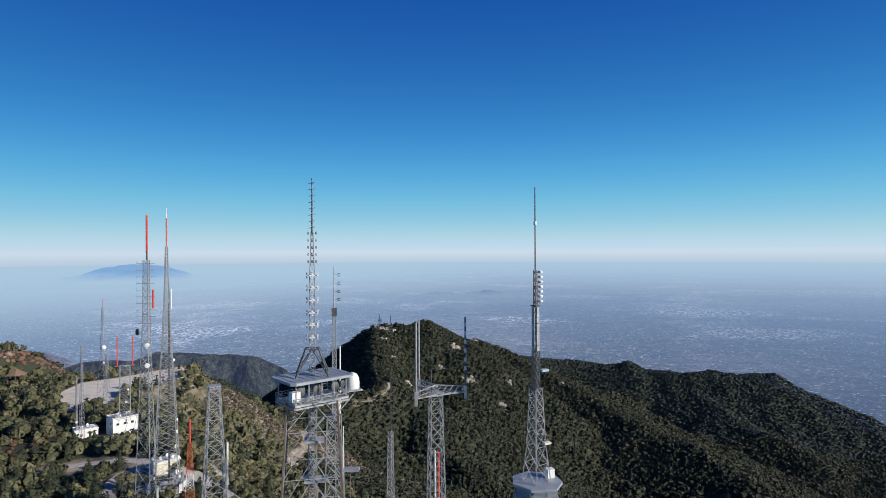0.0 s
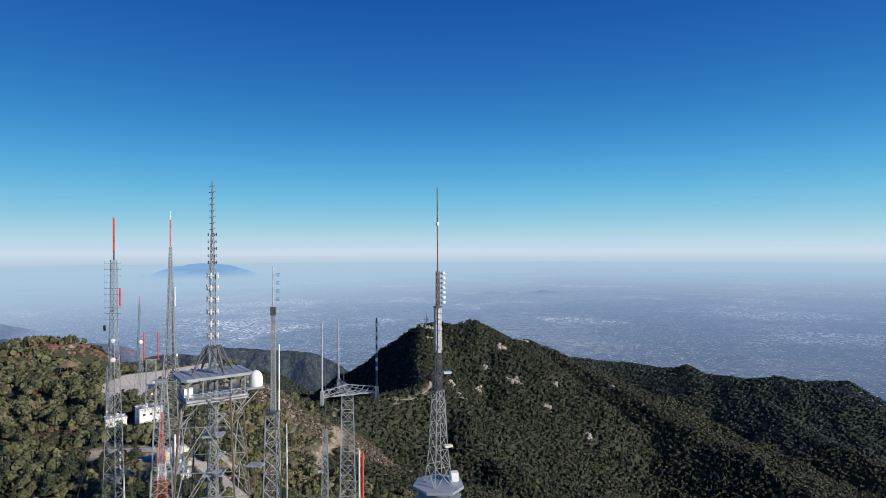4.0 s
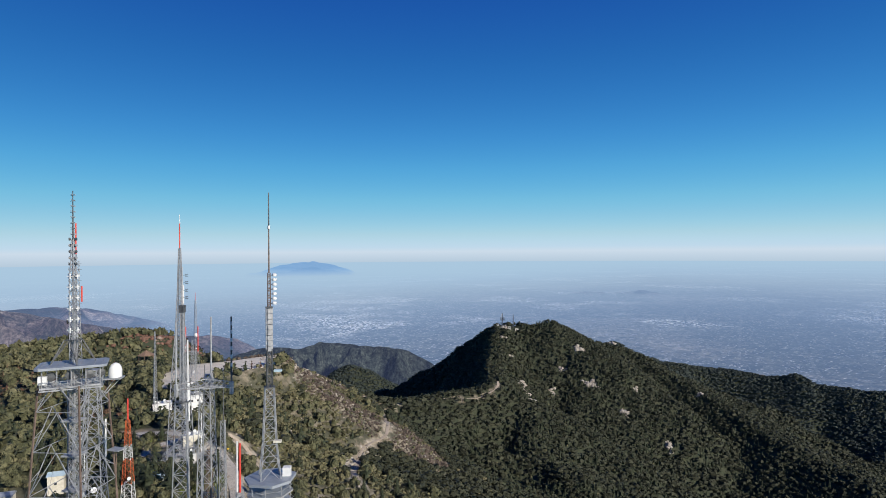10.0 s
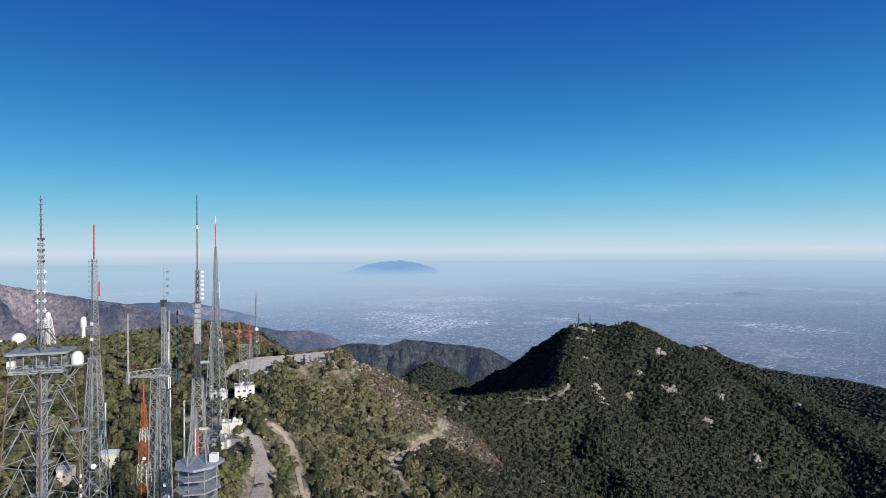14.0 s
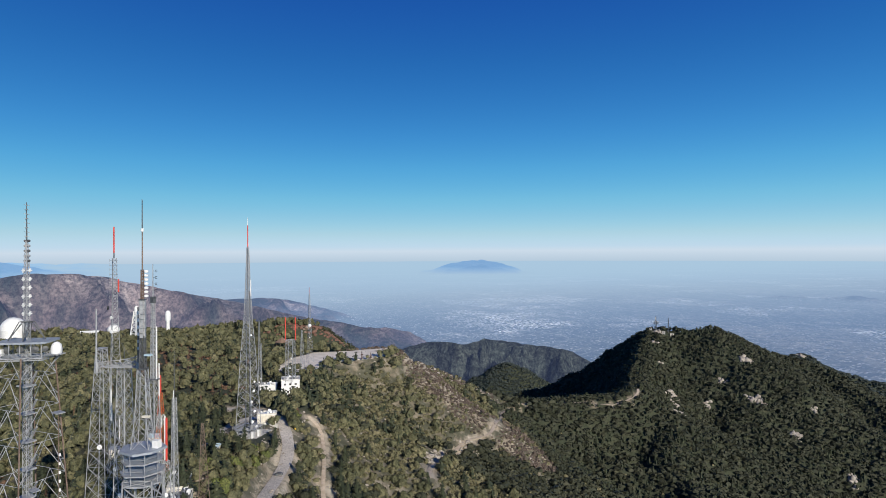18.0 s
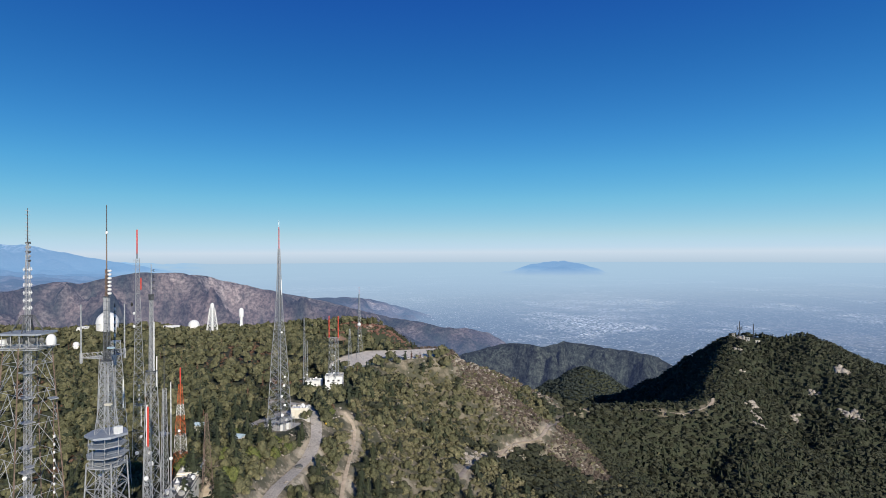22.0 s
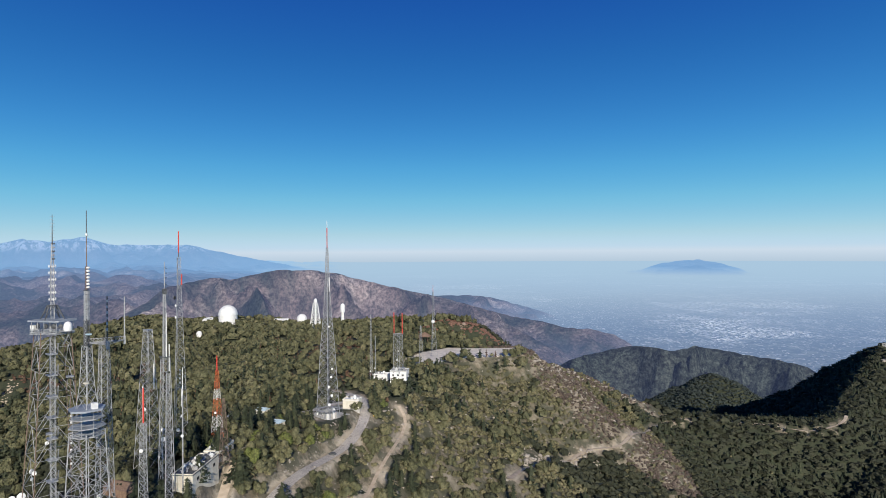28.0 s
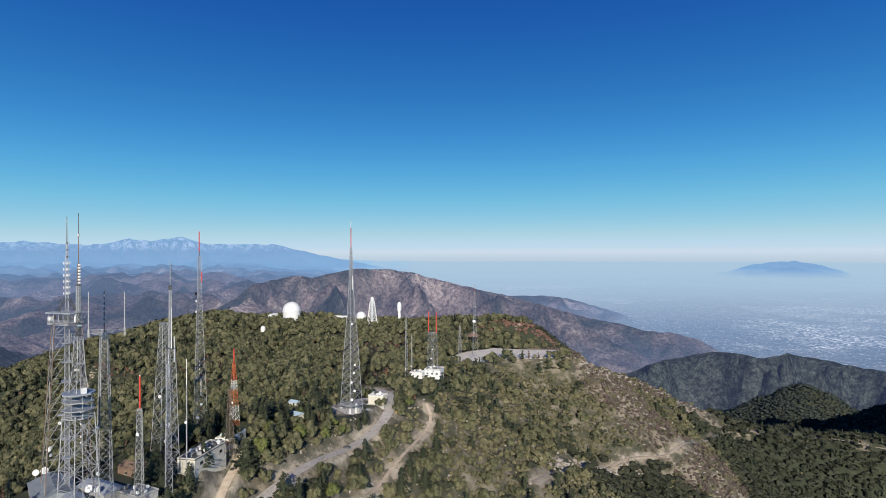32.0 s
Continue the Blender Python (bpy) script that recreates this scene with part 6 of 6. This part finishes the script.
def cover(x, y, z):
    """What grows at a place: 0 nothing, 1 pine, 2 oak, 3 shrub, 4 dry shrub, 5 dead pine."""
    n = len(x)
    pick = rng.random(n)
    patch = fractal(x, y, 55, 3, 61)
    way, _ = way_distance(x, y)
    uneven = fractal(x, y, 24, 3, 67)
    free = way < np.where(y > 390, np.where(y < 700, 4.2, 1.6), 2.4) * np.clip(1 + 1.1 * uneven, 0.6, 2.2)
    for cx, cy, spread, _, _ in CRAGS:
        free |= np.hypot(x - cx - spread * 0.15, y - cy - spread * 0.3) < spread * 0.95
    for px, py, pr in CLEARINGS:
        free |= np.hypot(x - px, y - py) < pr
    free |= in_lot(x, y)
    _, a = segment(x, y, (-288, 600), (-125, 640))
    _, b = segment(x, y, (-288, 600), (-268, 800))
    rocky = ((a < 50 + 14 * patch) | (b < 40 + 14 * patch)) & (x > -305)
    slope = ~rocky & (z < 9) & (x > -300) & (y > 205) & (y < 720)
    far_hill = y >= 720
    kind = np.where(pick < 0.30 + 0.3 * patch, 1, 2)
    kind = np.where((pick > 0.965) & (z > -30), 5, kind)
    kind = np.where((pick > 0.85) & (pick < 0.92), 3, kind)
    kind = np.where((x < -90) & (y < 370) & (x > -440) & (pick < np.where(y < 230, 0.42, 0.25)), 1, kind)
    rust = fractal(x, y, 70, 3, 83)
    kind = np.where((x < -230) & (y < 520) & (rust > 0.22) & (pick < 0.72), np.where(pick < 0.42, 8, 0), kind)
    k2 = np.where(pick < 0.05 + 0.10 * (patch > 0.2), 1, np.where(pick < 0.18 + 0.15 * patch, 2, np.where(pick < 0.22 + 0.2 * patch, 6, 3)))
    k2 = np.where((pick > 0.93 - 0.14 * (patch < -0.25)), 0, k2)
    k2 = np.where((y < 320) & (pick > 0.45) & (pick < 0.75), 2, k2)
    k2 = np.where((x > -150) & (y > 470) & (k2 > 0), np.where(pick < 0.75, 6, 3), k2)
    # the near left slope takes the shade-darkened leaves as well
    kind = np.where((x < -45) & (x > -340) & (y < 165) & (pick < 0.75), 6, kind)
    kind = np.where(slope, k2, kind)
    k3 = np.where(pick < 0.66, 4, np.where(pick < 0.8, 3, 0))
    kind = np.where(rocky, k3, kind)
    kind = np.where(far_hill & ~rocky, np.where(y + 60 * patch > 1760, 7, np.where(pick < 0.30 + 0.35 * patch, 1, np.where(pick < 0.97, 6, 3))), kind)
    return np.where(free, 0, kind)


KINDS = {1: ("pine_forest", PINE, "dense dark green pine and fir forest on the mountain", "forest", (11.0, 18.0), (1.35, 1.9)),
         2: ("oak_forest", OAK, "green canyon oak woodland covering the slopes", "forest", (7.5, 12.5), (0.95, 1.3)),
         3: ("chaparral", SHRUB, "olive green chaparral bushes on dry soil", "bush", (2.8, 5.2), (1.1, 1.5)),
         4: ("dry_brush", None, "bare grey-brown brush on a rocky spur", "bush", (1.6, 3.6), (1.3, 1.8)),
         6: ("canyon_forest", SHADED_OAK, "dark evergreen oak and fir forest on the far hills", "forest", (5.5, 8.0), (1.55, 2.0)),
         7: ("hazed_forest", HAZED_FIR, "fir forest on the farther ridges, blued for haze", "forest", (6.0, 9.0), (1.75, 2.3)),
         8: ("dead_brush", DEAD, "reddish brown dead brush in clearings of the forest", "bush", (2.2, 4.5), (1.2, 1.6)),
         5: ("dead_pines", DEAD, "brown dead pines among the living forest", "tree", (7.0, 12.0), (0.8, 1.1))}
DRY = foliage("grey-brown dry brush", (0.085, 0.065, 0.055), (0.13, 0.10, 0.085), (0.19, 0.155, 0.12))
gathered = {k: [] for k in KINDS}
trunks = []
NEAR_TREES = []
for cell, near, far, rich in ((6.6, 150, 430, 3), (6.4, 430, 800, 2), (7.6, 800, 1550, 1), (8.2, 1550, 2450, 0)):
    x, y, z = spots(cell, near, far)
    kind = cover(x, y, z)
    if rich > 1:
        # the open slope and the dry spur carry a second, closer growth of bushes
        x2, y2, z2 = spots(5.0, near, far)
        k2 = cover(x2, y2, z2)
        low = ((k2 == 3) | (k2 == 4)) & (y2 > 205) & (x2 > -320)
        if rich == 2:
            x3, y3, z3 = spots(3.4, near, far)
            spur = (x3 > -315) & (x3 < -80) & (y3 > 540) & (y3 < 830)
            x3, y3, z3 = x3[spur], y3[spur], z3[spur]
            k3 = cover(x3, y3, z3)
            dry = k3 == 4
            x2, y2, z2, k2, low = (np.concatenate([a, b[dry]]) for a, b in ((x2, x3), (y2, y3), (z2, z3), (k2, k3), (low, dry)))
        x, y, z, kind = (np.concatenate([a, b[low]]) for a, b in ((x, x2), (y, y2), (z, z2), (kind, k2)))
    for k, (name, mat, label, category, tall, wide) in KINDS.items():
        sel = kind == k
        m = int(sel.sum())
        if not m:
            continue
        count = {1: (8, 13, 36, 280), 2: (7, 11, 32, 290), 3: (5, 6, 10, 34), 4: (5, 8, 14, 34), 5: (8, 14, 30, 100), 8: (5, 7, 12, 34), 7: (9, 13, 26, 90), 6: (6, 10, 22, 150)}[k][rich]
        lobes = {2: (1, 1, 2, 5), 7: (1, 1, 2, 4), 6: (1, 1, 2, 4), 3: (1, 1, 1, 2), 4: (1, 1, 1, 2), 8: (1, 1, 1, 2)}.get(k, (0, 0, 0, 0))[rich]
        crowns = [pine_crown(rng, count, (3, 4, 4, 5)[rich]) if k in (1, 5) else round_crown(rng, count, lobes, 0.8, 0.12 if k in (2, 6, 7) else -0.05) for _ in range(9)]
        scale = rng.uniform(*tall, m) * (1 + 0.22 * fractal(x[sel], y[sel], 90, 2, 71)) * (1.0, 0.95, 1.0, 1.0)[rich] * (1.0 + 0.2 * (rich < 2) * (k in (2, 6))) * (0.75 if k == 1 and rich < 3 else 1.0)
        at = np.stack([x[sel], y[sel], z[sel] - 0.3], 1)
        which, width, turn = rng.integers(0, 9, m), rng.uniform(*wide, m) * (1.35 if k == 1 and rich < 3 else 1.0), rng.uniform(0, 6.28, m)
        if rich == 3 and k in (1, 2):
            # trees beside the road and round the towers stand as things of their own
            w, _ = way_distance(x[sel], y[sel])
            lone = (w < 22) & (y[sel] < 345) & (x[sel] < -25)
            lone &= np.cumsum(lone) + len(NEAR_TREES) <= 290
            NEAR_TREES += [(k, *at[i], scale[i], width[i], turn[i]) for i in np.nonzero(lone)[0]]
            keep = ~lone
            which, at, scale, width, turn = which[keep], at[keep], scale[keep], width[keep], turn[keep]
        gathered[k].append(stamp(crowns, which, at, scale, width, turn, rng))
for k, (name, mat, label, category, tall, wide) in KINDS.items():
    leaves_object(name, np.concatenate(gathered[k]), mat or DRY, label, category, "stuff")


def tree_meshes(kind, count):
    """Crown and trunk meshes of a few trees, height one."""
    made = []
    for k in range(count):
        crown = pine_crown(rng, 260) if kind == 1 else round_crown(rng, 300, 8, 0.8, 0.14)
        n = len(crown)
        c = mesh_from("crown", crown[:, :3].reshape(-1, 3), np.arange(n * 3).reshape(n, 3), PINE if kind == 1 else (OAK if k else BRIGHT), True)
        soft_light(c.data, crown)
        s = Shape().bar((0, 0, -0.05), (0, 0, 0.9 if kind == 1 else 0.42), 0.045, 6, 0.008 if kind == 1 else 0.03)
        if kind == 2:
            for j in range(5):
                a = j * 1.26 + k
                s.bar((0, 0, 0.25 + 0.03 * j), (0.24 * math.cos(a), 0.24 * math.sin(a), 0.55 + 0.04 * j), 0.026, 5, 0.01)
        else:
            for j in range(6):
                a = j * 2.4 + k
                s.bar((0, 0, 0.2 + 0.1 * j), (0.13 * math.cos(a) * (1 - 0.1 * j), 0.13 * math.sin(a) * (1 - 0.1 * j), 0.19 + 0.1 * j), 0.014, 4, 0.006)
        made.append((c.data, s.data("trunk", BARK)))
        bpy.data.objects.remove(c)
    return made


for x, y, tall in ((-58, 196, 10), (-51, 201, 12), (-40, 192, 9), (-62, 205, 12), (-73, 222, 10), (-68, 160, 11), (-76, 168, 12), (-33, 190, 8), (-44, 200, 9), (-70, 199, 9), (-58, 210, 8)):
    NEAR_TREES.append((2, x, y, height_at(x, y) - 0.3, tall, 1.15, x * 0.7))
TREES = {1: tree_meshes(1, 7), 2: tree_meshes(2, 7)}
for i, (k, x, y, z, tall, wide, turn) in enumerate(NEAR_TREES):
    name, words = (("pine_tree", "dark green pine with ragged boughs beside the road"), ("oak_tree", "rounded green oak on the slope beside the road"))[k - 1]
    t = thing(name, x, y, z, words, "tree", "trees beside the mountain road")
    t.rotation_euler[2], t.scale = turn, (tall * wide, tall * wide, tall)
    for label, me in zip(("crown", "trunk"), TREES[k][i % 7]):
        o = new(label, me)
        o.parent = t
